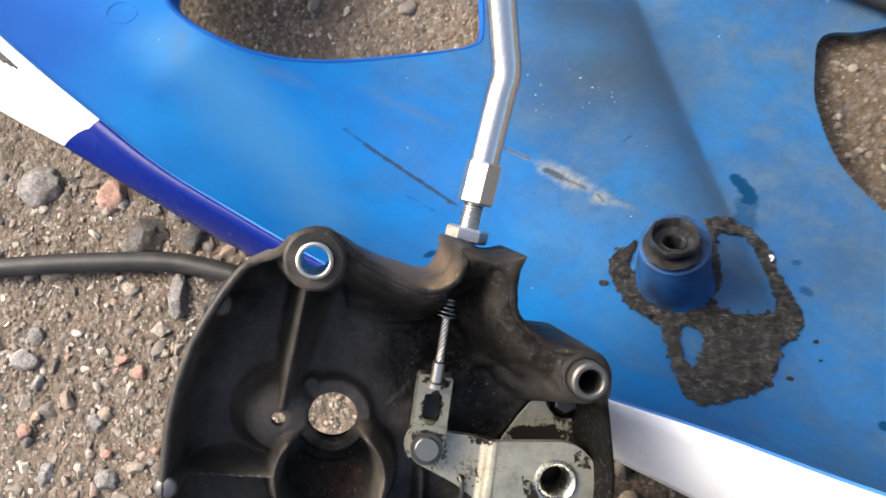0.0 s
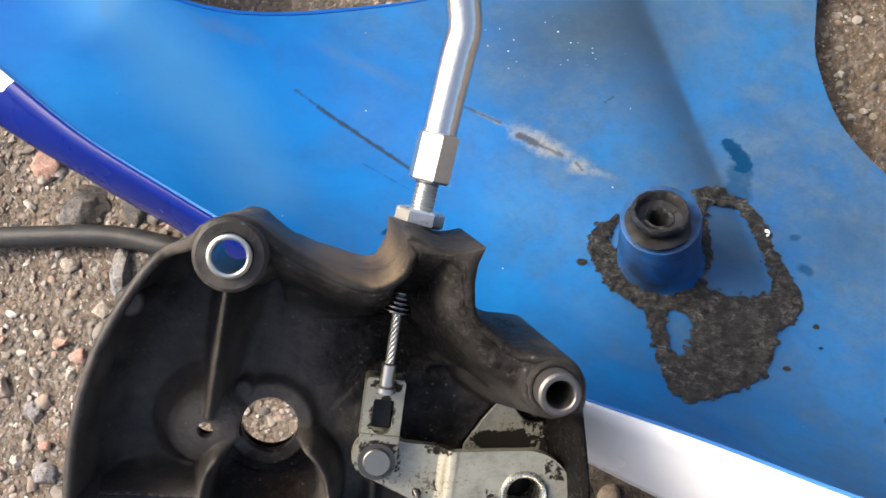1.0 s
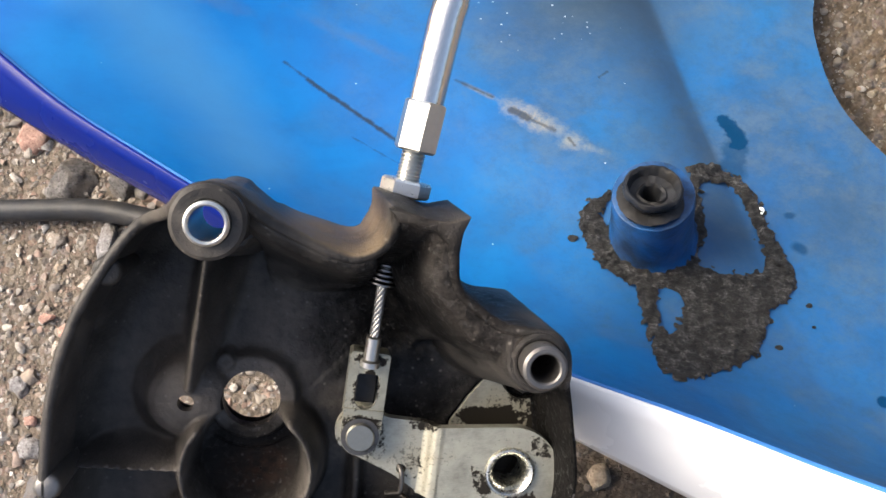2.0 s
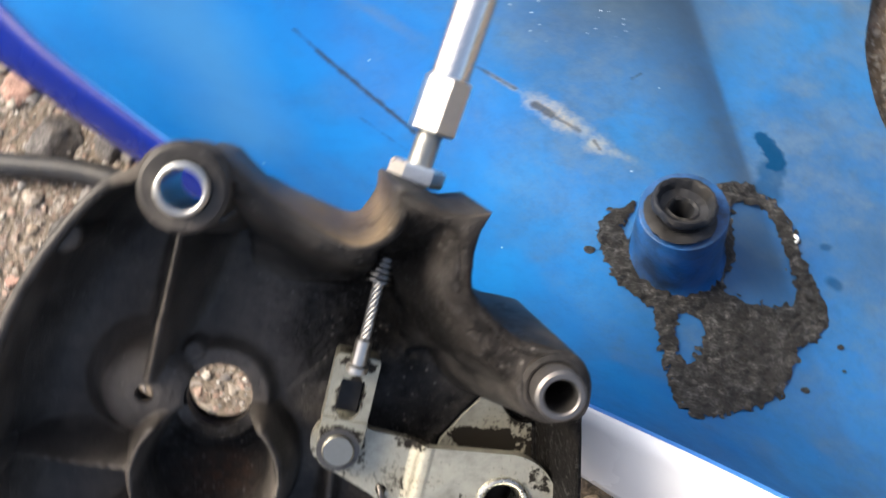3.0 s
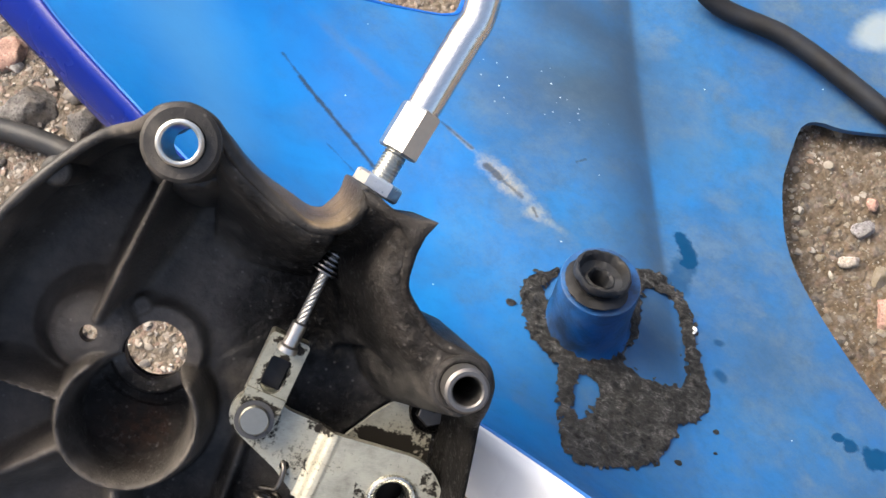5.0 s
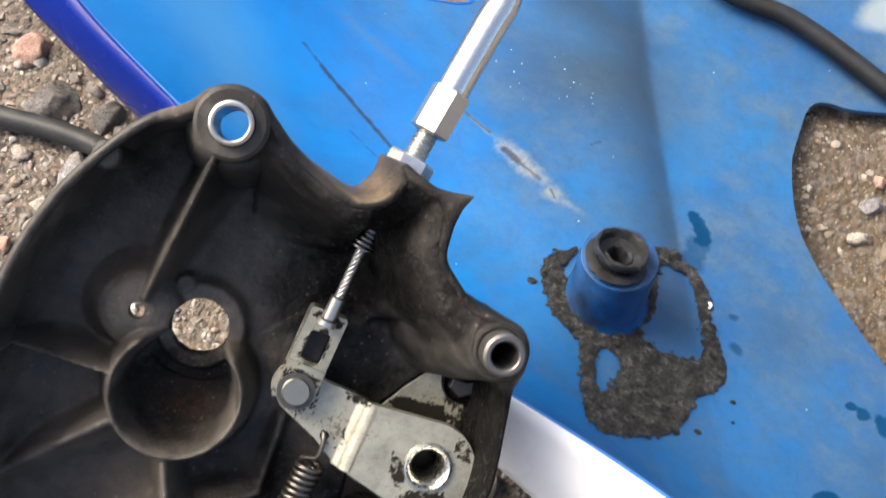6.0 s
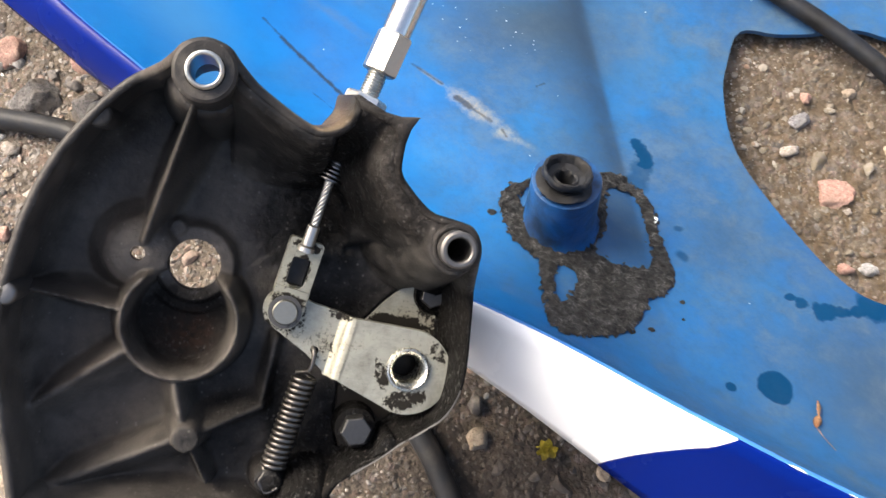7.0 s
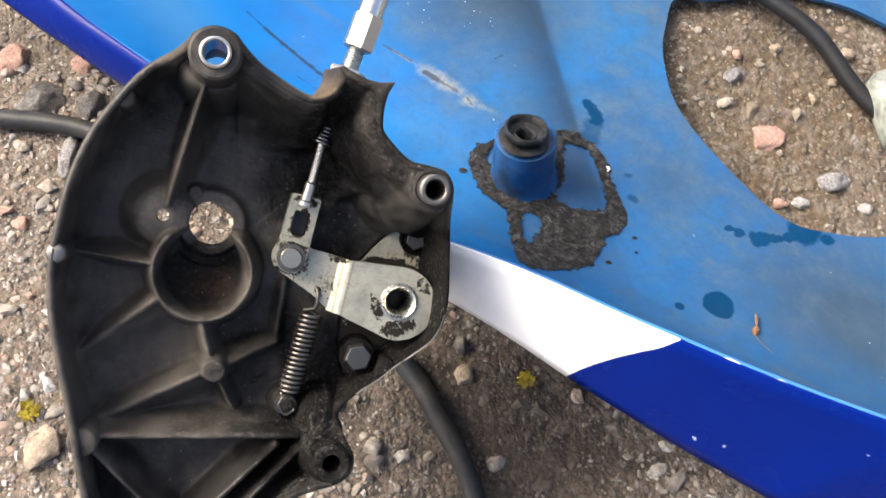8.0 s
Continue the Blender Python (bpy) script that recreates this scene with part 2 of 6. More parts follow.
    c = mixc(nt, ma(nt, "MULTIPLY", scuff, ramp(nt, noise_tex(nt, pos, 210, 6, 0.75, 0.6), [(0.34, (0.25,)), (0.55, (0.95,))])), c, ramp(nt, mid, [(0.35, (0.28, 0.29, 0.27)), (0.6, (0.4, 0.35, 0.265))]))
    wide = ma(nt, "MULTIPLY", ma(nt, "SUBTRACT", noise_tex(nt, pos, 300, 6, 0.75), 0.44), 0.0026)
    lines = (((-0.018, 0.2448), (0.031, 0.2045), 0.0001, 0.0009, 0.8), ((-0.009, 0.237), (0.029, 0.206), 0.0005, 0.0009, 1.0), ((0.049, 0.2347), (0.063, 0.2262), 0.0002, 0.0011, 0.9), ((0.0705, 0.2195), (0.0765, 0.2155), 0.0012, 0.0012, 0.9),
             ((0.0765, 0.2155), (0.0865, 0.2095), 0.0003, 0.001, 0.75), ((0.0915, 0.2055), (0.0935, 0.2025), 0.0003, 0.0008, 0.8), ((0.009, 0.2105), (0.027, 0.1982), -0.0002, 0.0009, 0.75), ((0.105, 0.2345), (0.1085, 0.237), 0.0003, 0.0007, 0.7))
    dark = most(nt, [ma(nt, "MULTIPLY", below(nt, ma(nt, "ADD", seg_dist(nt, xy, p, q), wide), w, fade_w), k) for p, q, w, fade_w, k in lines])
    c = mixc(nt, ma(nt, "MULTIPLY", dark, 0.85), c, (0.02, 0.028, 0.038))
    # water marks
    calm = ma(nt, "MULTIPLY", wob, 0.55)
    wet = most(nt, [plan_mask(nt, xy, ma(nt, "MULTIPLY", wob, 0.25), (0.2049, 0.1025), (0.0078, 0.0076), 0, 0.12), plan_mask(nt, xy, calm, (0.1862, 0.0993), (0.0026, 0.0024), 0, 0.3), below(nt, ma(nt, "ADD", seg_dist(nt, xy, (0.1527, 0.2135), (0.1563, 0.2045)), ma(nt, "MULTIPLY", wob, 0.006)), 0.0028, 0.0016),
                    ma(nt, "MULTIPLY", below(nt, ma(nt, "ADD", seg_dist(nt, xy, (0.1555, 0.203), (0.152, 0.191)), ma(nt, "MULTIPLY", wob, 0.006)), 0.0032, 0.0028), 0.6), plan_mask(nt, xy, wob, (0.2164, 0.1447), (0.0026, 0.002), 0, 0.3), plan_mask(nt, xy, wob, (0.2215, 0.1425), (0.004, 0.0028), 0, 0.3), plan_mask(nt, xy, wob, (0.2305, 0.1402), (0.0066, 0.0048), 0, 0.25),
                    plan_mask(nt, xy, wob, (0.2385, 0.1412), (0.006, 0.0034), 10, 0.3), plan_mask(nt, xy, wob, (0.2465, 0.143), (0.006, 0.0032), 10, 0.3), plan_mask(nt, xy, calm, (0.254, 0.1475), (0.0095, 0.0085), 20, 0.25), plan_mask(nt, xy, wob, (0.2655, 0.143), (0.0045, 0.0032), -20, 0.3),
                    ma(nt, "MULTIPLY", plan_mask(nt, xy, calm, (0.171, 0.1575), (0.004, 0.0028), -40, 0.5), 0.7), ma(nt, "MULTIPLY", plan_mask(nt, xy, calm, (0.17, 0.171), (0.0026, 0.002), 0, 0.5), 0.7), plan_mask(nt, xy, wob, (0.0215, 0.178), (0.003, 0.0016), 40, 0.4)])
    c = mixc(nt, ma(nt, "MULTIPLY", wet, ramp(nt, mid, [(0.3, (0.82,)), (0.6, (0.98,))])), c, (0.0006, 0.042, 0.115))
    # pale flecks of paint dust
    vor = nd(nt, "TexVoronoi", {"Vector": pos, "Scale": 95.0, "Randomness": 1.0})
    pick = ma(nt, "GREATER_THAN", nd(nt, "SeparateColor", {0: vor.outputs["Color"]}).outputs[0], 0.72)
    flecks = ma(nt, "MULTIPLY", below(nt, vor.outputs["Distance"], 0.02, 0.02), pick)
    vor2 = nd(nt, "TexVoronoi", {"Vector": pos, "Scale": 330.0, "Randomness": 1.0})
    near = plan_mask(nt, xy, wob, (0.078, 0.268), (0.036, 0.017), -12, 0.7)
    pick2 = ma(nt, "GREATER_THAN", nd(nt, "SeparateColor", {0: vor2.outputs["Color"]}).outputs[1], 0.75)
    flecks = ma(nt, "MAXIMUM", flecks, ma(nt, "MULTIPLY", ma(nt, "MULTIPLY", below(nt, vor2.outputs["Distance"], 0.1, 0.08), pick2), near))
    c = mixc(nt, flecks, c, (0.75, 0.78, 0.8))
    c = mixc(nt, 1.0, c, (0.66, 0.7, 0.74), "MULTIPLY")
    nt.links.new(c, b.inputs["Base Color"])
    nt.links.new(ma(nt, "SUBTRACT", 0.27, ma(nt, "MULTIPLY", wet, 0.2)), b.inputs["Specular IOR Level"])
    r = ma(nt, "ADD", ma(nt, "MULTIPLY", film, 0.22), ma(nt, "MULTIPLY", mid, 0.35))
    r = ma(nt, "SUBTRACT", ma(nt, "ADD", r, 0.2), ma(nt, "MULTIPLY", wet, 0.05))
    nt.links.new(r, b.inputs["Roughness"])
    bump(nt, b, ma(nt, "ADD", ma(nt, "MULTIPLY", fine, 0.25), ma(nt, "ADD", mid, ma(nt, "MULTIPLY", dark, -0.8))), 0.12, 0.0012)
    return m


def mat_paint(name, col, rough=0.22, share=0.8, shine=0.2):
    m, nt, b, pos = start(name, rough)
    n = noise_tex(nt, pos, 24, 4)
    f = noise_tex(nt, pos, 900, 3)
    c = mixc(nt, ramp(nt, n, [(0.35, (0.0,)), (0.75, (0.35,))]), col, tuple(0.8 * v for v in col))
    vor = nd(nt, "TexVoronoi", {"Vector": pos, "Scale": 70.0})
    pick = ma(nt, "GREATER_THAN", nd(nt, "SeparateColor", {0: vor.outputs["Color"]}).outputs[0], share)
    chips = ma(nt, "MULTIPLY", below(nt, ma(nt, "ADD", vor.outputs["Distance"], ma(nt, "MULTIPLY", ma(nt, "SUBTRACT", f, 0.5), 0.3)), 0.03, 0.03), pick)
    c = mixc(nt, ma(nt, "MULTIPLY", chips, 0.7), c, (0.55, 0.6, 0.72))
    nt.links.new(c, b.inputs["Base Color"])
    nt.links.new(ma(nt, "ADD", ma(nt, "MULTIPLY", n, 0.2), rough - 0.05), b.inputs["Roughness"])
    b.inputs["Specular IOR Level"].default_value = shine
    return m


def mat_casting():
    """Black-painted cast aluminium, oily, with dried brown mud on it."""
    m, nt, b, pos = start("black_cast_metal", 0.5)
    sp = nd(nt, "SeparateXYZ", {0: pos})
    xy = (sp.outputs[0], sp.outputs[1])
    big = noise_tex(nt, pos, 30, 5, 0.6)
    mid = noise_tex(nt, pos, 120, 5, 0.65)
    fine = noise_tex(nt, pos, 800, 3, 0.7)
    c = ramp(nt, mid, [(0.3, (0.018, 0.0168, 0.016)), (0.55, (0.038, 0.0352, 0.0328)), (0.8, (0.075, 0.068, 0.061))])
    wob = ma(nt, "MULTIPLY", ma(nt, "SUBTRACT", big, 0.5), 1.6)
    # dried brown dust over the outer half of the floor; third oval paints a lit patch
    dust = most(nt, [plan_mask(nt, xy, wob, (-0.026, -0.108), (0.05, 0.05), -20, 0.8), ma(nt, "MULTIPLY", plan_mask(nt, xy, wob, (-0.014, -0.046), (0.03, 0.045), 60, 0.9), 0.6), plan_mask(nt, xy, wob, (0.004, -0.03), (0.013, 0.017), 10, 0.7)])
    mud = ma(nt, "MULTIPLY", ramp(nt, ma(nt, "ADD", big, ma(nt, "MULTIPLY", dust, 0.2)), [(0.48, (0.0,)), (0.68, (1.0,))]), ramp(nt, mid, [(0.33, (0.3,)), (0.62, (1.0,))]))
    c = mixc(nt, ma(nt, "MULTIPLY", mud, 0.7), c, (0.155, 0.134, 0.113))
    # paler ovals: light reaching the cavity floor, put into the colour
    lit_floor = most(nt, [plan_mask(nt, xy, ma(nt, "MULTIPLY", wob, 0.5), (-0.006, -0.048), (0.026, 0.021), 0, 0.7), plan_mask(nt, xy, ma(nt, "MULTIPLY", wob, 0.5), (-0.028, -0.042), (0.022, 0.034), -30, 0.8), plan_mask(nt, xy, ma(nt, "MULTIPLY", wob, 0.5), (0.006, -0.036), (0.014, 0.02), 0, 0.8), ma(nt, "MULTIPLY", plan_mask(nt, xy, ma(nt, "MULTIPLY", wob, 0.5), (-0.034, -0.085), (0.03, 0.04), 0, 0.8), 1.0)])
    c = mixc(nt, ma(nt, "MULTIPLY", lit_floor, 0.8), c, ramp(nt, mid, [(0.35, (0.08, 0.069, 0.06)), (0.65, (0.165, 0.142, 0.122))]))
    # pale brown patch outside the cable neck, only on faces turned up and left
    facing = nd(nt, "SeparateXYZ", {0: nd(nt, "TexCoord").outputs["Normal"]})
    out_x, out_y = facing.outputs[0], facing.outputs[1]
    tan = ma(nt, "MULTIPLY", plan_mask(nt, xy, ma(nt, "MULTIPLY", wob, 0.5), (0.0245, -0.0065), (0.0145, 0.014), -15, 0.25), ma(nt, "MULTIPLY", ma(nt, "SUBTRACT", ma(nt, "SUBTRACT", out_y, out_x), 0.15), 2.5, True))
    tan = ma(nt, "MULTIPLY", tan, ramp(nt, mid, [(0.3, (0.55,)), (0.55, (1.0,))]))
    # thick black grease below the neck and round the lever
    tar = most(nt, [plan_mask(nt, xy, wob, (0.036, -0.032), (0.025, 0.03), 20, 0.7), plan_mask(nt, xy, wob, (0.066, -0.082), (0.045, 0.045), 20, 0.6), plan_mask(nt, xy, ma(nt, "MULTIPLY", wob, 0.4), (0.052, -0.112), (0.055, 0.022), 43, 0.3), ma(nt, "MULTIPLY", plan_mask(nt, xy, wob, (0.054, -0.027), (0.019, 0.03), -35, 0.6), 0.95), ma(nt, "MULTIPLY", plan_mask(nt, xy, wob, (0.044, -0.011), (0.018, 0.013), 0, 0.6), 0.92), ma(nt, "MULTIPLY", plan_mask(nt, xy, ma(nt, "MULTIPLY", wob, 0.3), (-0.0045, -0.0725), (0.0165, 0.0155), 0, 0.25), 0.85)])
    flow = ma(nt, "MULTIPLY", wob, 0.45)
    tar = most(nt, [tar, plan_mask(nt, xy, flow, (0.076, -0.076), (0.02, 0.032), 0, 0.3), plan_mask(nt, xy, flow, (0.055, -0.111), (0.038, 0.017), 36, 0.3), plan_mask(nt, xy, flow, (0.036, -0.022), (0.016, 0.016), 0, 0.5),
                    # last two ovals darken the pockets between the lower ribs
                    ma(nt, "MULTIPLY", plan_mask(nt, xy, flow, (0.022, -0.017), (0.018, 0.012), -25, 0.6), 0.5), ma(nt, "MULTIPLY", plan_mask(nt, xy, flow, (0.013, -0.102), (0.024, 0.03), 0, 0.8), 0.55), ma(nt, "MULTIPLY", plan_mask(nt, xy, flow, (0.03, -0.099), (0.016, 0.024), 0, 0.5), 0.8)])
    c = mixc(nt, ma(nt, "MULTIPLY", tar, 0.9), c, ramp(nt, mid, [(0.35, (0.0045, 0.0043, 0.0043)), (0.7, (0.012, 0.0112, 0.0108))]))
    # brown gritty crust on the broad web
    crust = ma(nt, "MULTIPLY", most(nt, [plan_mask(nt, xy, flow, (0.0545, -0.028), (0.0085, 0.024), 32, 0.5), plan_mask(nt, xy, flow, (0.0475, -0.008), (0.0085, 0.006), -10, 0.5)]), ramp(nt, noise_tex(nt, pos, 330, 6, 0.75), [(0.36, (0.1,)), (0.58, (0.9,))]))
    c = mixc(nt, ma(nt, "MULTIPLY", crust, 0.75), c, (0.056, 0.049, 0.044))
    c = mixc(nt, ma(nt, "MULTIPLY", ramp(nt, fine, [(0.64, (0.0,)), (0.76, (0.35,))]), ma(nt, "SUBTRACT", 1.0, tar)), c, (0.13, 0.12, 0.11))
    # tiny pale specks: grains, and small glints put into the colour
    specks = nd(nt, "TexVoronoi", {"Vector": pos, "Scale": 520.0, "Randomness": 1.0})
    few = ma(nt, "GREATER_THAN", nd(nt, "SeparateColor", {0: specks.outputs["Color"]}).outputs[0], 0.82)
    c = mixc(nt, ma(nt, "MULTIPLY", below(nt, specks.outputs["Distance"], 0.12, 0.15), ma(nt, "MULTIPLY", few, 0.8)), c, (0.17, 0.155, 0.14))
    gum = ma(nt, "MULTIPLY", plan_mask(nt, xy, wob, (-0.003, -0.077), (0.0125, 0.0095), 0, 0.6), ramp(nt, noise_tex(nt, pos, 420, 5, 0.7), [(0.4, (0.1,)), (0.6, (1.0,))]))
    c = mixc(nt, ma(nt, "MULTIPLY", gum, 0.8), c, (0.075, 0.042, 0.028))
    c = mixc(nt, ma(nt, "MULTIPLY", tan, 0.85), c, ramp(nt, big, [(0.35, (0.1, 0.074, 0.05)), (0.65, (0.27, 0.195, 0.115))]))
    # wet crumbs on the low corner boss and the cross rib, their glints painted pale
    crumb_glint = ma(nt, "MULTIPLY", most(nt, [plan_mask(nt, xy, flow, (0.036, -0.128), (0.011, 0.009), 0, 0.6), plan_mask(nt, xy, flow, (0.026, -0.147), (0.016, 0.0045), 45, 0.7), plan_mask(nt, xy, flow, (0.0, -0.1262), (0.03, 0.003), -3, 0.8)]), ramp(nt, noise_tex(nt, pos, 480, 5, 0.75), [(0.54, (0.0,)), (0.66, (0.6,))]))
    c = mixc(nt, crumb_glint, c, (0.2, 0.186, 0.172))
    c = mixc(nt, 1.0, c, (0.64, 0.64, 0.64), "MULTIPLY")
    nt.links.new(c, b.inputs["Base Color"])
    # drops of fresh oil on the grease
    oil = ma(nt, "MULTIPLY", most(nt, [plan_mask(nt, xy, flow, (-0.002, -0.079), (0.012, 0.008), 0, 0.6), plan_mask(nt, xy, flow, (0.034, -0.127), (0.016, 0.012), 0, 0.6), plan_mask(nt, xy, flow, (0.028, -0.146), (0.018, 0.005), 45, 0.6), plan_mask(nt, xy, flow, (0.05, -0.104), (0.02, 0.016), 30, 0.6), ma(nt, "MULTIPLY", tar, 0.5)]),
             ramp(nt, noise_tex(nt, pos, 520, 5, 0.7, 0.4), [(0.55, (0.0,)), (0.62, (1.0,))]))
    r = ma(nt, "ADD", ma(nt, "ADD", 0.46, ma(nt, "MULTIPLY", tar, 0.08)), ma(nt, "MULTIPLY", mud, 0.3))
    r = ma(nt, "SUBTRACT", r, ma(nt, "MULTIPLY", oil, 0.36))
    nt.links.new(r, b.inputs["Roughness"])
    nt.links.new(ma(nt, "ADD", ma(nt, "SUBTRACT", 0.32, ma(nt, "MULTIPLY", tar, 0.27)), ma(nt, "MULTIPLY", oil, 0.5)), b.inputs["Specular IOR Level"])
    h = ma(nt, "ADD", ma(nt, "MULTIPLY", fine, ma(nt, "ADD", 0.5, ma(nt, "MULTIPLY", tar, 0.8))), ma(nt, "MULTIPLY", mid, 0.3))
    h = ma(nt, "ADD", h, ma(nt, "ADD", ma(nt, "MULTIPLY", oil, 0.5), ma(nt, "MULTIPLY", crust, 0.5)))
    bump(nt, b, h, 0.6, 0.0009)
    return m


def mat_metal(name, col, rough, dirt=0.5, dirt_col=(0.035, 0.03, 0.025), scale=130.0, shine=1.0):
    m, nt, b, pos = start(name, rough, 1.0)
    n = noise_tex(nt, pos, scale, 6, 0.68, 0.3)
    n2 = noise_tex(nt, pos, scale * 6, 4, 0.6)
    spots = ramp(nt, ma(nt, "ADD", ma(nt, "MULTIPLY", n, 0.75), ma(nt, "MULTIPLY", n2, 0.25)), [(0.5 + 0.2 * (1 - dirt), (0.0,)), (0.56 + 0.2 * (1 - dirt), (1.0,))])
    c = mixc(nt, ma(nt, "MULTIPLY", n2, 0.35), col, tuple(v * 0.6 for v in col))
    nt.links.new(mixc(nt, spots, c, dirt_col), b.inputs["Base Color"])
    nt.links.new(ma(nt, "MULTIPLY", ma(nt, "SUBTRACT", 1.0, ma(nt, "MULTIPLY", spots, 0.85)), shine), b.inputs["Metallic"])
    nt.links.new(ma(nt, "ADD", rough, ma(nt, "ADD", ma(nt, "MULTIPLY", spots, 0.25), ma(nt, "MULTIPLY", n2, 0.15))), b.inputs["Roughness"])
    bump(nt, b, ma(nt, "ADD", n2, ma(nt, "MULTIPLY", spots, 0.6)), 0.25, 0.0004)
    return m


def mat_worn(name, col, rough, shine, grease, spots=0.0):
    """Worn bare steel, finely stained, with ragged black grease at given places."""
    m, nt, b, pos = start(name, rough, 1.0)
    sp = nd(nt, "SeparateXYZ", {0: pos})
    xy = (sp.outputs[0], sp.outputs[1])
    big = noise_tex(nt, pos, 70, 5, 0.6)
    mid = noise_tex(nt, pos, 260, 6, 0.72, 0.3)
    fine = noise_tex(nt, pos, 950, 4, 0.6)
    brush = noise_tex(nt, nd(nt, "Mapping", {"Vector": pos, "Rotation": (0, 0, 0.3), "Scale": (1.0, 7.0, 1.0)}).outputs[0], 420, 4, 0.6)
    c = ramp(nt, ma(nt, "ADD", ma(nt, "ADD", ma(nt, "MULTIPLY", big, 0.5), ma(nt, "MULTIPLY", mid, 0.35)), ma(nt, "MULTIPLY", brush, 0.15)), [(0.34, tuple(0.55 * v for v in col)), (0.5, col), (0.68, tuple(1.3 * v for v in col))])
    # brownish oil film
    c = mixc(nt, ramp(nt, big, [(0.5, (0.0,)), (0.72, (0.45,))]), c, (0.2 * col[0] / 0.37, 0.165 * col[0] / 0.37, 0.1 * col[0] / 0.37))
    wob = ma(nt, "MULTIPLY", ma(nt, "SUBTRACT", noise_tex(nt, pos, 190, 5, 0.7), 0.5), 1.3)
    masks = [ma(nt, "MULTIPLY", plan_mask(nt, xy, wob, o, r, turn, 0.45), k) for o, r, turn, k in grease]
    v = ma(nt, "ADD", ma(nt, "ADD", ma(nt, "MULTIPLY", mid, 0.6), ma(nt, "MULTIPLY", fine, 0.4)), ma(nt, "MULTIPLY", most(nt, masks), 0.26))
    dirt = ma(nt, "MAXIMUM", ramp(nt, v, [(0.61 - spots, (0.0,)), (0.69 - spots, (1.0,))]), ma(nt, "MULTIPLY", ramp(nt, ma(nt, "ADD", ma(nt, "MULTIPLY", fine, 0.6), ma(nt, "MULTIPLY", big, 0.4)), [(0.56, (0.0,)), (0.64, (0.75,))]), 0.8))
    nt.links.new(mixc(nt, dirt, c, (0.016, 0.0135, 0.0105)), b.inputs["Base Color"])
    nt.links.new(ma(nt, "MULTIPLY", ma(nt, "SUBTRACT", 1.0, ma(nt, "MULTIPLY", dirt, 0.9)), shine), b.inputs["Metallic"])
    nt.links.new(ma(nt, "ADD", rough, ma(nt, "ADD", ma(nt, "MULTIPLY", mid, 0.3), ma(nt, "SUBTRACT", ma(nt, "MULTIPLY", brush, 0.2), 0.14))), b.inputs["Roughness"])
    nt.links.new(ma(nt, "SUBTRACT", 0.5, ma(nt, "MULTIPLY", dirt, 0.38)), b.inputs["Specular IOR Level"])
    bump(nt, b, ma(nt, "ADD", ma(nt, "MULTIPLY", mid, 0.5), ma(nt, "MULTIPLY", dirt, 0.8)), 0.35, 0.0004)
    return m


def mat_rubber(name, col, rough=0.6, dust=0.3):
    m, nt, b, pos = start(name, rough)
    n = noise_tex(nt, pos, 90, 5, 0.65)
    f = noise_tex(nt, pos, 700, 3)
    c = mixc(nt, ma(nt, "MULTIPLY", ramp(nt, n, [(0.4, (0.0,)), (0.7, (1.0,))]), dust), col, (0.16, 0.14, 0.12))
    c = mixc(nt, ramp(nt, noise_tex(nt, pos, 60, 6, 0.7, 0.5), [(0.4, (0.0,)), (0.62, (0.8,))]), c, (0.014, 0.017, 0.023))
    nt.links.new(c, b.inputs["Base Color"])
    b.inputs["Specular IOR Level"].default_value = 0.25
    bump(nt, b, ma(nt, "ADD", n, ma(nt, "MULTIPLY", f, 0.4)), 0.35, 0.0007)
    return m


def mat_sealant():
    m, nt, b, pos = start("old_black_sealant", 0.8)
    n = noise_tex(nt, pos, 230, 7, 0.78, 0.4)
    st = nd(nt, "Mapping", {"Vector": pos, "Rotation": (0, 0, 0.6), "Scale": (1.0, 3.4, 1.0)}).outputs[0]
    fib = noise_tex(nt, st, 280, 6, 0.8, 0.9)
    c = ramp(nt, ma(nt, "ADD", ma(nt, "MULTIPLY", n, 0.65), ma(nt, "MULTIPLY", fib, 0.35)), [(0.42, (0.0055, 0.0056, 0.006)), (0.49, (0.021, 0.0208, 0.0205)), (0.55, (0.058, 0.057, 0.0558)), (0.63, (0.22, 0.217, 0.212))])
    nt.links.new(c, b.inputs["Base Color"])
    bump(nt, b, ma(nt, "ADD", n, ma(nt, "MULTIPLY", fib, 0.7)), 1.0, 0.0045)
    return m


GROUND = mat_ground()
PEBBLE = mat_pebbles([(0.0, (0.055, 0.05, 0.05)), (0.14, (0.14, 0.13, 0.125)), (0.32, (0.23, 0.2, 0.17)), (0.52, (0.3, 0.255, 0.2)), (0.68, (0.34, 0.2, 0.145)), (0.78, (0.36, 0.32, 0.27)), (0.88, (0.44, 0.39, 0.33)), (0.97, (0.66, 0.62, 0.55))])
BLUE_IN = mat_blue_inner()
PAINT_WHITE = mat_paint("white_gloss_paint", (0.9, 0.9, 0.89))
PAINT_BLUE = mat_paint("dark_blue_gloss_paint", (0.0005, 0.011, 0.15), 0.22, 0.55, 0.09)
PAINT_GREY = mat_paint("dark_grey_gloss_paint", (0.03, 0.032, 0.036))
CAST = mat_casting()
ZINC = mat_metal("zinc_plated_steel", (0.6, 0.605, 0.58), 0.27, 0.25)
CHROME = mat_metal("chromed_steel_tube", (0.80, 0.79, 0.75), 0.09, 0.02)
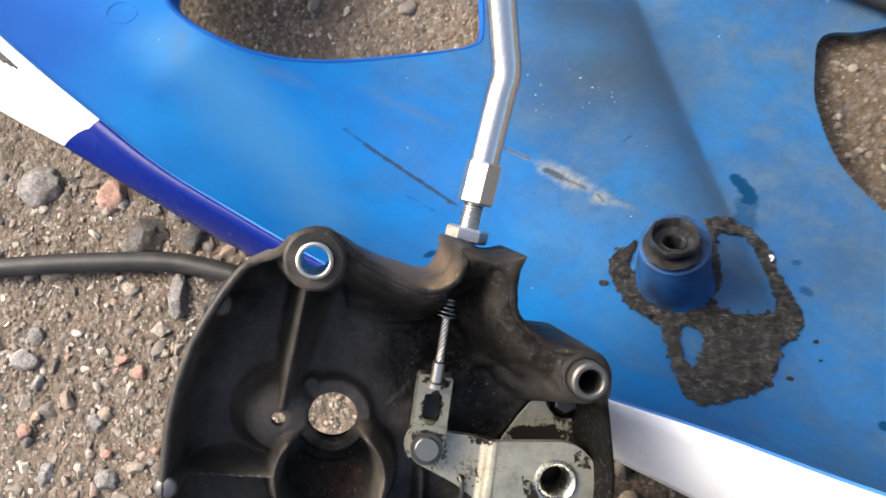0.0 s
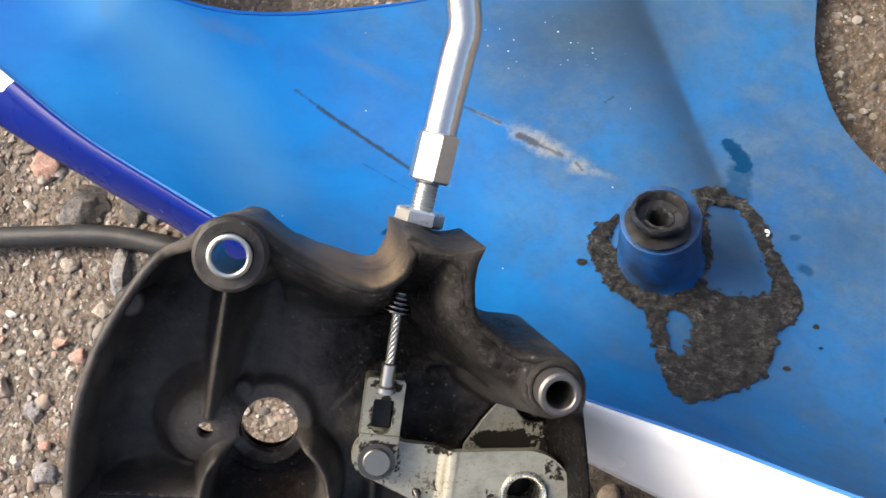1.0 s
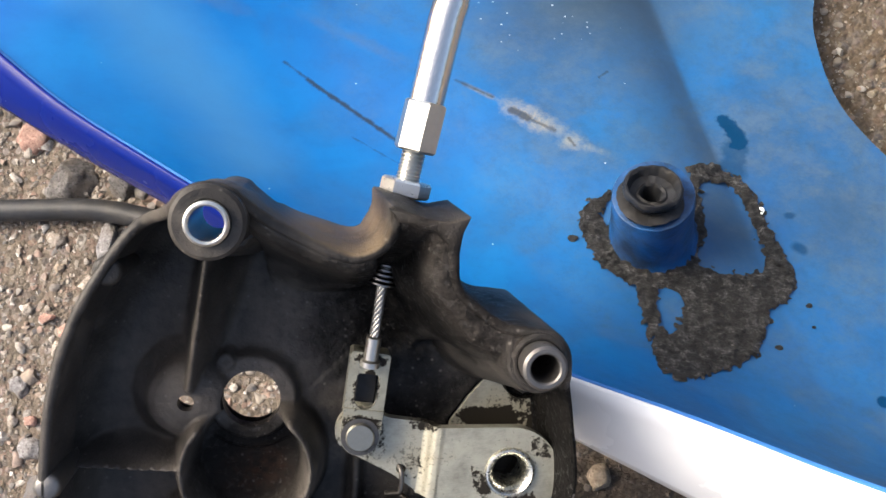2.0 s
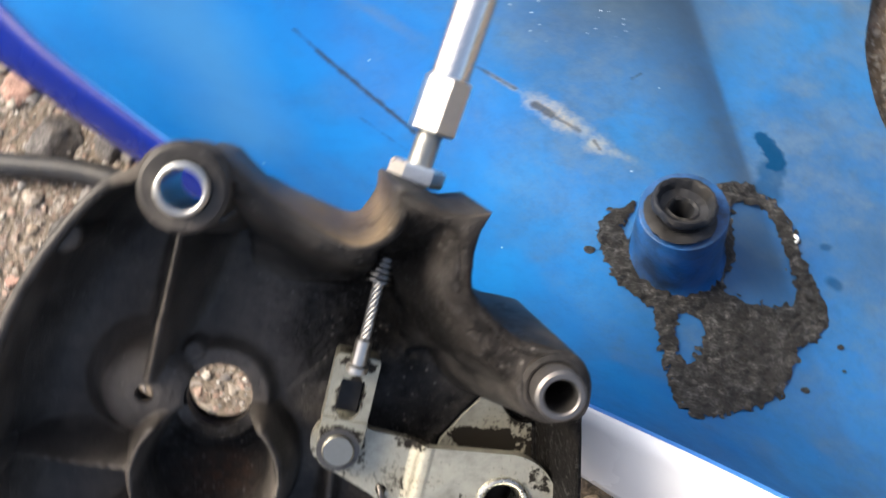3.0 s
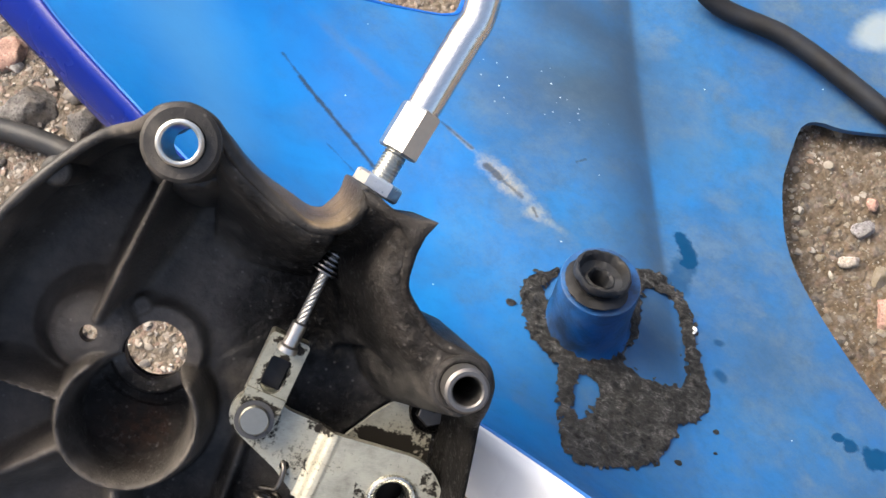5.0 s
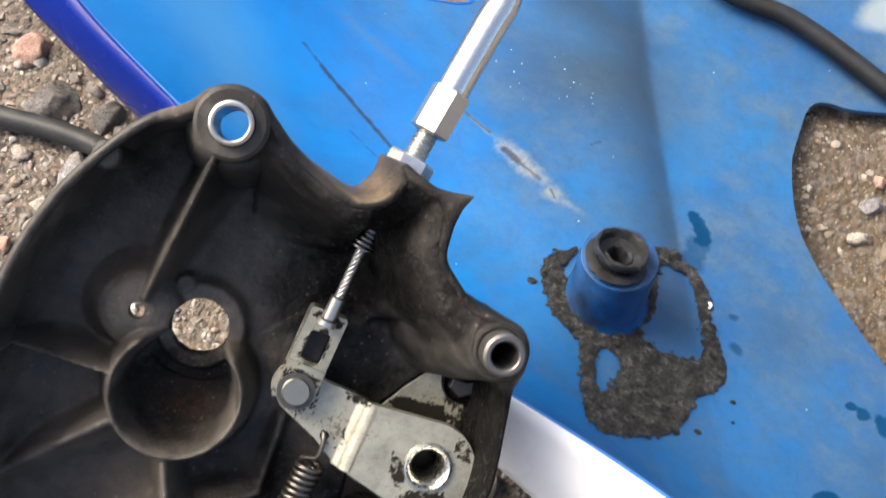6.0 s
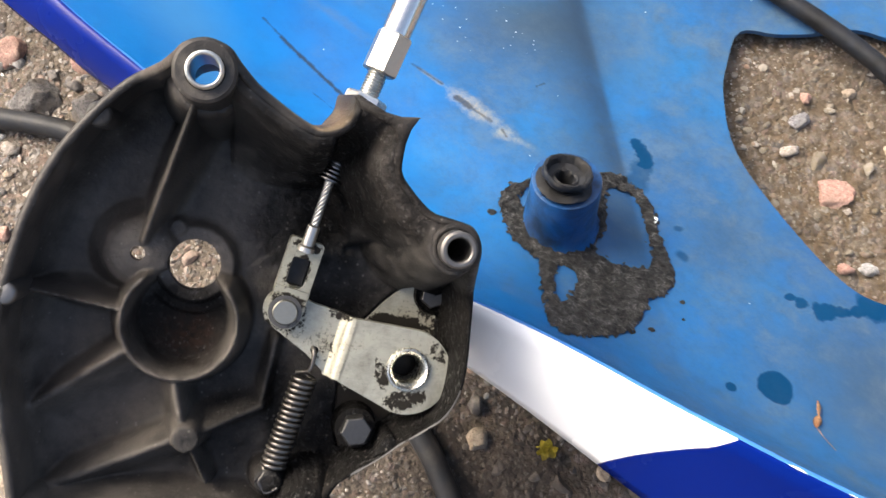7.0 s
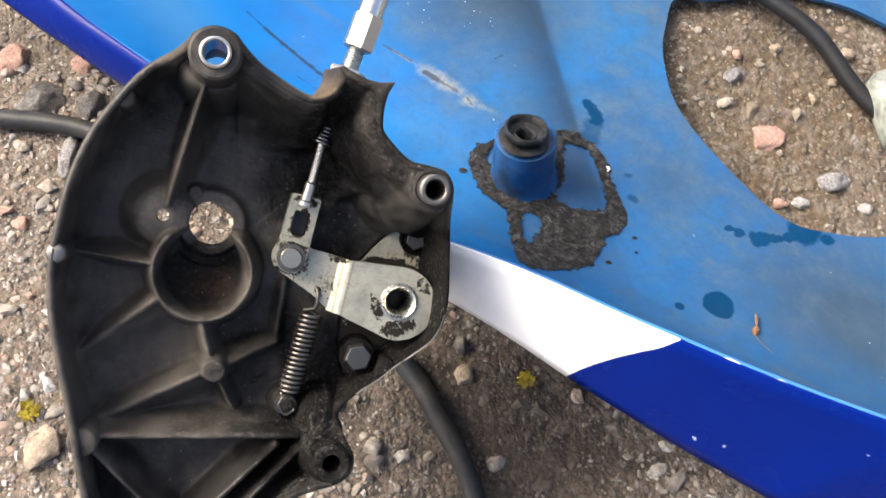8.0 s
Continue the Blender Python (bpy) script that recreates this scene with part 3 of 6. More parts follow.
WORN = mat_worn("greasy_worn_steel", (0.37, 0.357, 0.29), 0.36, 0.6, [((0.0648, -0.0923), (0.0085, 0.0042), 10, 1.0), ((0.0565, -0.0845), (0.0028, 0.0075), 15, 0.9), ((0.074, -0.0765), (0.003, 0.005), 20, 0.7), ((0.0295, -0.0655), (0.0042, 0.008), 10, 0.6), ((0.0385, -0.078), (0.0045, 0.007), -14, 0.45), ((0.0425, -0.0665), (0.006, 0.0022), -10, 0.7), ((0.0245, -0.0705), (0.009, 0.003), -30, 0.7)])
PLATE = mat_worn("greasy_retaining_plate", (0.33, 0.32, 0.26), 0.4, 0.55, [((0.06, -0.096), (0.022, 0.022), 0, 1.3), ((0.074, -0.062), (0.0075, 0.007), 0, 1.3), ((0.0775, -0.076), (0.006, 0.016), 0, 1.0), ((0.063, -0.0705), (0.012, 0.0045), -12, 1.2), ((0.05, -0.108), (0.02, 0.012), 0, 1.3)], 0.015)
CLEVIS = mat_worn("greasy_clevis_steel", (0.3, 0.292, 0.235), 0.36, 0.7, [((0.0285, -0.0535), (0.0042, 0.0065), -14, 1.1), ((0.0262, -0.0625), (0.0065, 0.0032), -14, 1.0), ((0.031, -0.0455), (0.005, 0.0022), -14, 1.0)], 0.03)
DOWEL = mat_metal("grey_steel_sleeve", (0.17, 0.162, 0.155), 0.46, 0.6)
PIN = mat_metal("clean_worn_steel", (0.31, 0.302, 0.262), 0.36, 0.35)
COLLAR = mat_metal("bright_collar_steel", (0.62, 0.61, 0.55), 0.2, 0.35)
NUT = mat_metal("bright_zinc_nut", (0.86, 0.86, 0.82), 0.22, 0.05)
BOLT = mat_metal("oily_bolt_head", (0.1, 0.098, 0.095), 0.45, 0.35)
SPRING = mat_metal("dirty_spring_steel", (0.15, 0.138, 0.125), 0.34, 0.75)
BARE = mat_metal("rubbed_casting_edge", (0.2, 0.195, 0.19), 0.42, 0.6)
DARKBOLT = mat_metal("oily_dark_bolt", (0.12, 0.115, 0.11), 0.45, 0.6)
SHEATH = mat_rubber("clean_black_sheath", (0.008, 0.008, 0.0085), 0.5, 0.05)
RUBBER = mat_rubber("black_rubber_sheath", (0.017, 0.017, 0.018), 0.5, 0.2)
GROMMET = mat_rubber("old_black_grommet", (0.006, 0.006, 0.0062), 0.55, 0.12)
SEALANT = mat_sealant()
POST_BLUE = mat_rubber("grimy_blue_plastic", (0.003, 0.068, 0.215), 0.36, 0.2)
PALE = mat_rubber("pale_grey_plastic", (0.3, 0.325, 0.295), 0.45, 0.2)


# ---------------------------------------------------------------- helpers for shapes
def smooth(ob, angle=38):
    ob.data.shade_smooth()
    ob.data.set_sharp_from_angle(angle=radians(angle))
    return ob


def part(name, bm, material, parent=None, label="", angle=38):
    """Links a bmesh as one mesh object under a thing or a part."""
    me = bpy.data.meshes.new(name)
    bmesh.ops.recalc_face_normals(bm, faces=bm.faces)
    bm.to_mesh(me)
    bm.free()
    for k in material if isinstance(material, (list, tuple)) else (material,):
        me.materials.append(k)
    ob = new(name, me)
    ob.parent = parent
    smooth(ob, angle)
    return tagged(ob, label)


def thing(name, label, category, m=None, **more):
    ob = new(name)
    ob.empty_display_size = 0.02
    if m is not None:
        ob.matrix_world = m
    return tagged(ob, label, category, **more)


def basis(o, w):
    """A pose at o whose z runs along w."""
    w = Vector(w).normalized()
    return Matrix.Translation(o) @ w.to_track_quat("Z", "Y").to_matrix().to_4x4()


def lathe(bm, profile, m=Matrix(), n=32, arc=(0, 360)):
    """Turns a closed profile of (radius, height) about z."""
    full = abs(arc[1] - arc[0]) >= 360
    count = n if full else n + 1
    rings = []
    for i in range(count):
        a = radians(arc[0] + (arc[1] - arc[0]) * i / n)
        rings.append([bm.verts.new(m @ Vector((r * math.cos(a), r * math.sin(a), h))) for r, h in profile])
    k = len(profile)
    for i in range(n):
        a, b = rings[i], rings[(i + 1) % count]
        for j in range(k):
            bm.faces.new((a[j], a[(j + 1) % k], b[(j + 1) % k], b[j]))
    if not full:
        bm.faces.new(rings[0])
        bm.faces.new(rings[-1])
    return bm


def disc(bm, profile, m=Matrix(), n=32):
    """Turns an open profile that begins and ends on the axis (radius 0 is closed by a cap)."""
    rings = [[bm.verts.new(m @ Vector((r * math.cos(math.tau * i / n), r * math.sin(math.tau * i / n), h))) for i in range(n)] for r, h in profile]
    for a, b in zip(rings, rings[1:]):
        for i in range(n):
            bm.faces.new((a[i], a[(i + 1) % n], b[(i + 1) % n], b[i]))
    bm.faces.new(rings[0])
    bm.faces.new(rings[-1])
    return bm


def spline(points, per=8, closed=False):
    """A Catmull-Rom curve through points."""
    p = [Vector(q) for q in points]
    out, n = [], len(p)
    for i in range(n if closed else n - 1):
        if closed:
            a, b, c, d = p[i - 1], p[i], p[(i + 1) % n], p[(i + 2) % n]
        else:
            a, b, c, d = p[max(i - 1, 0)], p[i], p[i + 1], p[min(i + 2, n - 1)]
        for k in range(per):
            t = k / per
            out.append(0.5 * (2 * b + (c - a) * t + (2 * a - 5 * b + 4 * c - d) * t * t + (3 * b - a - 3 * c + d) * t ** 3))
    if not closed:
        out.append(p[-1])
    return out


def sweep(bm, path, radius, n=12, cap=True, closed=False):
    """A round bar along a path; radius is one number or one for each point."""
    rad = radius if isinstance(radius, (list, tuple)) else [radius] * len(path)
    rings, up = [], None
    for i, p in enumerate(path):
        d = (path[min(i + 1, len(path) - 1)] - path[max(i - 1, 0)]).normalized()
        if up is None:
            up = d.orthogonal().normalized()
        up = (up - d * up.dot(d)).normalized()
        side = d.cross(up)
        rings.append([bm.verts.new(p + rad[i] * (math.cos(math.tau * k / n) * up + math.sin(math.tau * k / n) * side)) for k in range(n)])
    for a, b in zip(rings, rings[1:]):
        for k in range(n):
            bm.faces.new((a[k], a[(k + 1) % n], b[(k + 1) % n], b[k]))
    if cap:
        bm.faces.new(rings[0])
        bm.faces.new(rings[-1])
    return bm


def prism(bm, outline, lo, hi, bevel=0.0, m=Matrix()):
    """An upright slab on a plan outline, its upper edge chamfered."""
    pts = [Vector((x, y, 0)) for x, y in outline]
    n = len(pts)
    area = sum(pts[i].x * pts[(i + 1) % n].y - pts[(i + 1) % n].x * pts[i].y for i in range(n))
    if area < 0:
        pts.reverse()
    inner = []
    for i in range(n):
        a, b, c = pts[i - 1], pts[i], pts[(i + 1) % n]
        t = ((b - a).normalized() + (c - b).normalized()).normalized()
        inner.append(b + Vector((-t.y, t.x, 0)) * bevel)
    levels = [(pts, lo), (pts, hi - bevel), (inner, hi)] if bevel else [(pts, lo), (pts, hi)]
    rings = [[bm.verts.new(m @ Vector((p.x, p.y, h))) for p in ps] for ps, h in levels]
    for a, b in zip(rings, rings[1:]):
        for i in range(n):
            bm.faces.new((a[i], a[(i + 1) % n], b[(i + 1) % n], b[i]))
    bm.faces.new(rings[0])
    bm.faces.new(rings[-1])
    return bm


def arc_pts(c, r, a0, a1, n=12):
    return [(c[0] + r * math.cos(radians(a0 + (a1 - a0) * i / n)), c[1] + r * math.sin(radians(a0 + (a1 - a0) * i / n))) for i in range(n + 1)]


def step(x, a, b):
    t = min(1.0, max(0.0, (x - a) / (b - a)))
    return t * t * (3 - 2 * t)


def lin(x, xs, ys):
    return float(np.interp(x, xs, ys))


# ---------------------------------------------------------------- ground
def ground_height(x, y):
    return 0.0022 * noise.noise((x * 14, y * 14, 0)) + 0.002 * noise.noise((x * 48, y * 48, 3)) + 0.0013 * noise.noise((x * 120, y * 120, 7)) + 0.0007 * noise.noise((x * 270, y * 270, 1))


def build_ground():
    far = [1.2, 2.5, 6, 20, 80]
    xs = [-v for v in reversed(far)] + list(np.linspace(-0.40, 0.44, 340)) + far
    ys = [-v for v in reversed(far)] + list(np.linspace(-0.18, 0.46, 260)) + far
    verts = [(x, y, ground_height(x, y) - 0.001) for y in ys for x in xs]
    nx = len(xs)
    faces = [(j * nx + i, j * nx + i + 1, (j + 1) * nx + i + 1, (j + 1) * nx + i) for j in range(len(ys) - 1) for i in range(nx - 1)]
    me = bpy.data.meshes.new("ground")
    me.from_pydata(verts, [], faces)
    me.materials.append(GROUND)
    me.shade_smooth()
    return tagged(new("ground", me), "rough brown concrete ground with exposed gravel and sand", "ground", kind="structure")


ground = build_ground()


def lump(seed, size, flat=0.7, detail=2):
    """Vertices and faces of one worn stone."""
    bm = bmesh.new()
    bmesh.ops.create_icosphere(bm, subdivisions=detail, radius=1.0)
    off = Vector((seed * 3.17, seed * 1.31, seed * 0.77))
    for v in bm.verts:
        p = v.co.normalized()
        r = 1 + 0.27 * noise.noise(p * 1.1 + off) + 0.2 * noise.noise(p * 2.6 + off) + 0.12 * noise.noise(p * 5 + off) + 0.05 * noise.noise(p * 11 + off)
        v.co = Vector((p.x * r * size[0], p.y * r * size[1], p.z * r * size[2] * flat))
    return bm


def chip_shape(k, detail, keep=0.0):
    """A broken chip: a ball cut by random planes."""
    rng = random.Random(100 + k)
    bm = bmesh.new()
    bmesh.ops.create_icosphere(bm, subdivisions=detail, radius=1.0)
    cuts = [(Vector((rng.gauss(0, 1), rng.gauss(0, 1), rng.gauss(0, 1))).normalized(), rng.uniform(0.42, 0.85) + keep) for _ in range(9)]
    off = Vector((k * 3.17, k * 1.31, k * 0.77))
    for v in bm.verts:
        p = v.co.copy()
        for way, depth in cuts:
            over = p.dot(way) - depth
            if over > 0:
                p -= way * over
        v.co = p * (1.25 + 0.2 * noise.noise(p * 1.7 + off) + 0.08 * noise.noise(p * 5 + off))
    bm.verts.ensure_lookup_table()
    return bm


def build_gravel():
    rng = random.Random(11)
    shapes = []
    for k in range(44):
        bm = chip_shape(k, 1 if k < 16 else 2 if k < 34 else 3)
        shapes.append((np.array([(v.co.x, v.co.y * 0.85, v.co.z * 0.75) for v in bm.verts]), [tuple(v.index for v in f.verts) for f in bm.faces]))
        bm.free()
    spots = np.array([(rng.uniform(-0.36, 0.40), rng.uniform(-0.12, 0.42)) for _ in range(52000)])
    # only where the panel leaves the ground in sight
    rel = spots - np.array(PO)
    sd = np.column_stack([rel @ np.array(PE), rel @ np.array(PF)]) * 1000
    edge = np.array([rim_d(s) for s in sd[:, 0]])
    hidden = (sd[:, 1] > edge + 12) & (sd[:, 1] < 325) & (np.abs(sd[:, 0] - 160) < 300) & (inside(OPENING, sd) < -14) & (inside(OPENING_2, sd) < -14)
    verts, faces, base = [], [], 0
    for x, y in spots[~hidden]:
        q = rng.random()
        if q < 0.7:
            r = 0.0004 + 0.0008 * rng.random()
        elif q < 0.97:
            r = 0.0009 + 0.0013 * rng.random() ** 1.5
        else:
            r = 0.0022 + 0.0032 * rng.random() ** 2
        if r > 0.0009 and (x > 0.17 and y > 0.12 or y > 0.27) and rng.random() < 0.85:
            r *= 0.5
        elif r > 0.0012 and 0.03 < x < 0.16 and y < 0.11 and rng.random() < 0.6:
            r *= 0.5
        sv, sf = shapes[rng.randrange(16)] if r < 0.0011 else shapes[rng.randrange(16, 34)] if r < 0.0026 else shapes[rng.randrange(34, 44)]
        a = rng.uniform(0, math.tau)
        ca, sa = math.cos(a) * r, math.sin(a) * r
        st = rng.uniform(0.7, 1.5)
        z = ground_height(x, y) - 0.001 + r * rng.uniform(-0.5, 0.2)
        p = np.empty_like(sv)
        p[:, 0] = x + st * sv[:, 0] * ca - sv[:, 1] * sa
        p[:, 1] = y + st * sv[:, 0] * sa + sv[:, 1] * ca
        p[:, 2] = z + sv[:, 2] * r
        verts.append(p)
        faces += [tuple(i + base for i in f) for f in sf]
        base += len(p)
    me = bpy.data.meshes.new("gravel")
    me.from_pydata(np.concatenate(verts).tolist(), [], faces)
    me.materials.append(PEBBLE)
    me.shade_smooth()
    me.set_sharp_from_angle(angle=radians(32))
    return tagged(new("gravel", me), "mixed grey, pink and white gravel bedded in the ground", "gravel", kind="stuff")


def stone(x, y, size, mat, label, seed, turn=0):
    bm = chip_shape(seed, 4, 0.14)
    for v in bm.verts:
        p = v.co
        v.co = Vector((p.x * size[0], p.y * size[1], p.z * size[2] * 0.85)) * (1 + 0.05 * noise.noise(p * 7 + Vector((seed, 0, 0))))
    ob = part("stone", bm, mat, None, "", 50)
    ob.matrix_world = pose(x, y, ground_height(x, y) + size[2] * 0.05, 0, 0, turn)
    return tagged(ob, label, "stone", "loose stones on the ground")


S_PINK = mat_stone("pink_granite", (0.5, 0.3, 0.23), (0.33, 0.18, 0.13))
S_DARK = mat_stone("dark_grey_stone", (0.16, 0.15, 0.14), (0.06, 0.055, 0.05))
S_TAN = mat_stone("tan_stone", (0.44, 0.36, 0.26), (0.28, 0.21, 0.14))
S_GREY = mat_stone("grey_stone", (0.3, 0.29, 0.28), (0.13, 0.12, 0.115))
S_WHITE = mat_stone("white_quartz", (0.46, 0.41, 0.34), (0.27, 0.22, 0.17))
S_PALE = mat_stone("pale_grey_stone", (0.42, 0.41, 0.38), (0.25, 0.24, 0.22))
YELLOW = mat_stone("yellow_petal", (0.62, 0.5, 0.04), (0.4, 0.3, 0.02))
stone(0.2505, 0.2125, (0.0085, 0.0078, 0.004), S_PINK, "smooth pink granite pebble set in the ground", 3, -40)
stone(-0.1465, 0.2262, (0.0105, 0.0095, 0.0085), S_DARK, "rounded dark grey stone beside the rubber cable", 5, 20)
stone(-0.118, 0.2235, (0.007, 0.006, 0.006), S_DARK, "small dark stone near the blue panel edge", 8, 70)
stone(-0.2105, 0.262, (0.0105, 0.009, 0.007), S_GREY, "flat grey stone bedded in the gravel", 12, 10)
stone(-0.1245, 0.192, (0.005, 0.0095, 0.0055), S_GREY, "long grey stone bedded in the gravel", 14, 0)
stone(-0.167, 0.252, (0.008, 0.007, 0.006), S_PINK, "reddish stone in the gravel", 25, 50)
stone(-0.124, 0.249, (0.0065, 0.006, 0.005), S_PINK, "small pink stone by the panel edge", 26, 15)
stone(0.149, 0.071, (0.0038, 0.003, 0.003), S_TAN, "tan pebble lying under the panel rim", 29, 110)
stone(0.092, 0.079, (0.005, 0.004, 0.004), S_TAN, "brown pebble under the metal cover", 31, 60)
stone(0.109, 0.037, (0.0045, 0.003, 0.003), S_WHITE, "pale flat chip beside the rubber cable", 33, 25)
stone(-0.112, 0.037, (0.01, 0.0075, 0.006), S_TAN, "pale tan stone beside the metal cover", 37, 80)
stone(0.297, 0.262, (0.0042, 0.0035, 0.003), S_TAN, "tan chip on the ground below the panel opening", 41, 0)
stone(-0.02, 0.305, (0.0085, 0.0075, 0.006), S_GREY, "grey stone on the ground below the panel opening", 47, 35)
stone(-0.048, 0.312, (0.006, 0.005, 0.005), S_PINK, "pink stone on the ground below the panel opening", 49, 5)

stone(-0.1340, 0.1750, (0.0047, 0.0037, 0.0031), S_WHITE, "pale quartz chip bedded in the sandy ground", 60, -25)
stone(-0.1500, 0.1850, (0.0024, 0.0021, 0.0018), S_TAN, "small tan stone chip on the ground", 61, 22)
stone(-0.1650, 0.1660, (0.0024, 0.0025, 0.0020), S_WHITE, "pale quartz chip bedded in the sandy ground", 62, 19)
stone(-0.1310, 0.1630, (0.0021, 0.0024, 0.0018), S_WHITE, "pale quartz chip bedded in the sandy ground", 63, 16)
stone(-0.1490, 0.1460, (0.0025, 0.0036, 0.0021), S_WHITE, "pale quartz chip bedded in the sandy ground", 64, 13)
stone(-0.1440, 0.1540, (0.0033, 0.0032, 0.0027), S_PINK, "small pink granite chip on the ground", 65, 10)
stone(-0.1540, 0.1610, (0.0032, 0.0022, 0.0018), S_PINK, "small pink granite chip on the ground", 66, 7)
stone(-0.2050, 0.1280, (0.0032, 0.0030, 0.0026), S_PINK, "small pink granite chip on the ground", 67, 4)
stone(-0.2080, 0.1640, (0.0066, 0.0049, 0.0042), S_GREY, "rough grey stone half sunk in the ground", 68, 1)
stone(-0.2040, 0.1770, (0.0036, 0.0037, 0.0030), S_GREY, "greenish grey stone half sunk in the ground", 69, -2)
stone(-0.1520, 0.1990, (0.0045, 0.0034, 0.0029), S_WHITE, "pale quartz chip bedded in the sandy ground", 70, -5)
stone(-0.1580, 0.1010, (0.0053, 0.0049, 0.0042), S_GREY, "rough grey stone half sunk in the ground", 71, -8)
stone(-0.1680, 0.1150, (0.0021, 0.0025, 0.0018), S_WHITE, "pale quartz chip bedded in the sandy ground", 72, -11)
stone(-0.1590, 0.1140, (0.0026, 0.0024, 0.0020), S_PINK, "small pink granite chip on the ground", 73, -14)
stone(-0.1920, 0.1060, (0.0033, 0.0049, 0.0028), S_PALE, "pale grey stone chip on the ground", 74, -17)
stone(-0.2010, 0.1530, (0.0029, 0.0037, 0.0025), S_PALE, "pale grey stone chip on the ground", 75, -20)
stone(-0.2000, 0.1350, (0.0024, 0.0028, 0.0020), S_TAN, "small tan stone chip on the ground", 76, -23)
stone(-0.1670, 0.1300, (0.0036, 0.0045, 0.0030), S_GREY, "rough grey stone half sunk in the ground", 77, 24)
stone(0.2300, 0.2320, (0.0038, 0.0025, 0.0021), S_WHITE, "pale quartz chip bedded in the sandy ground", 78, 21)
stone(0.2600, 0.2660, (0.0031, 0.0024, 0.0020), S_TAN, "small tan stone chip on the ground", 79, 18)
stone(0.2770, 0.2350, (0.0016, 0.0031, 0.0014), S_TAN, "small tan stone chip on the ground", 80, 15)
stone(0.2840, 0.1870, (0.0070, 0.0048, 0.0041), S_GREY, "rough grey stone half sunk in the ground", 81, 12)
stone(0.2380, 0.2610, (0.0021, 0.0028, 0.0018), S_PINK, "small pink granite chip on the ground", 82, 9)
stone(0.2550, 0.1740, (0.0036, 0.0021, 0.0018), S_PINK, "small pink granite chip on the ground", 83, 6)
stone(0.2570, 0.2030, (0.0016, 0.0016, 0.0014), S_WHITE, "pale quartz chip bedded in the sandy ground", 84, 3)
stone(0.2350, 0.2480, (0.0042, 0.0042, 0.0035), S_GREY, "rough grey stone half sunk in the ground", 85, 0)
stone(0.2660, 0.1750, (0.0036, 0.0025, 0.0021), S_PALE, "pale grey stone chip on the ground", 86, -3)
stone(0.2990, 0.1720, (0.0036, 0.0025, 0.0021), S_PALE, "pale grey stone chip on the ground", 87, -6)
stone(0.2800, 0.1850, (0.0024, 0.0024, 0.0020), S_PALE, "pale grey stone chip on the ground", 88, -9)


def flower(x, y, turn, size):
    """A fallen yellow blossom: crumpled petals round a stub."""
    t = thing("fallen_blossom", "crumpled yellow blossom lying on the ground", "flower", pose(x, y, ground_height(x, y) + 0.0005, 0, 0, turn), group="fallen blossoms")
    for k in range(6):
        bm = bmesh.new()
        m = pose(0, 0, 0, 0, 0, k * 60 + 13 * (k % 2)) @ pose(size * 0.45, 0, size * 0.3, 20 - 14 * k % 50, -28 + 9 * k % 40, 0)
        rows = []
        for i in range(5):
            w = size * 0.36 * math.sin(math.pi * (0.12 + 0.8 * i / 4))
            rows.append([bm.verts.new(m @ Vector((size * (i / 4 - 0.5), w * j, size * 0.16 * math.sin(2.3 * i + 1.7 * j + k)))) for j in (-1, -0.4, 0.4, 1)])
        for a, b in zip(rows, rows[1:]):
            for j in range(3):
                bm.faces.new((a[j], a[j + 1], b[j + 1], b[j]))
        bmesh.ops.solidify(bm, geom=bm.faces[:], thickness=0.0003)
        part("petal", bm, YELLOW, t, "", 60)
    bm = bmesh.new()
    sweep(bm, spline([(0, 0, size * 0.2), (-size * 0.4, size * 0.3, size * 0.25), (-size * 0.9, size * 0.35, size * 0.1)], 4), size * 0.07, 6)
    part("stalk", bm, YELLOW, t)
    return t


flower(0.1236, 0.0776, 10, 0.0052)
flower(-0.1225, 0.0555, 140, 0.0064)

# ---------------------------------------------------------------- blue panel
# plan axes of the panel: s runs along its raised rim, d away from the rim, in millimetres
PE, PF, PO = Vector((0.8632, -0.5048)), Vector((0.5048, 0.8632)), Vector((-0.105, 0.233))


def rim_d(s):
    return -13 + 29 * ((s - 165) / 235) ** 2 + 1.5 * math.exp(-((s - 268) / 34) ** 2) - 1.5 * math.exp(-((s - 35) / 32) ** 2)


def rim_z(s):
    return 117 + 0.04 * min(s, 320) - 0.13 * max(s - 320, 0) - 9 * math.exp(-((s - 212) / 26) ** 2)


def pan_z(s, d):
    base = 72 - 0.36 * d
    if base < 110:
        base = 7 + 8 * math.log1p(math.exp((base - 7) / 8))
    c = (s - 223) * 0.738 + (d - 106) * 0.675 - 3
    if c < 0:
        base += 7 * (1 - math.exp(c / 14)) * step(d, 35, 80)
    wide = 14 + min(140, 55 * math.exp(-(s - 35) / 40))
    dr = rim_d(s)
    return base + (rim_z(s) - 72 + 0.36 * dr) * math.exp(-max(d - dr, 0) / wide)


def pan(s, d, lift=0.0):
    p = PO + (PE * s + PF * d) / 1000
    return Vector((p.x, p.y, (pan_z(s, d) + lift) / 1000))


def pan_normal(s, d):
    return (pan(s + 1, d) - pan(s - 1, d)).cross(pan(s, d + 1) - pan(s, d - 1)).normalized()


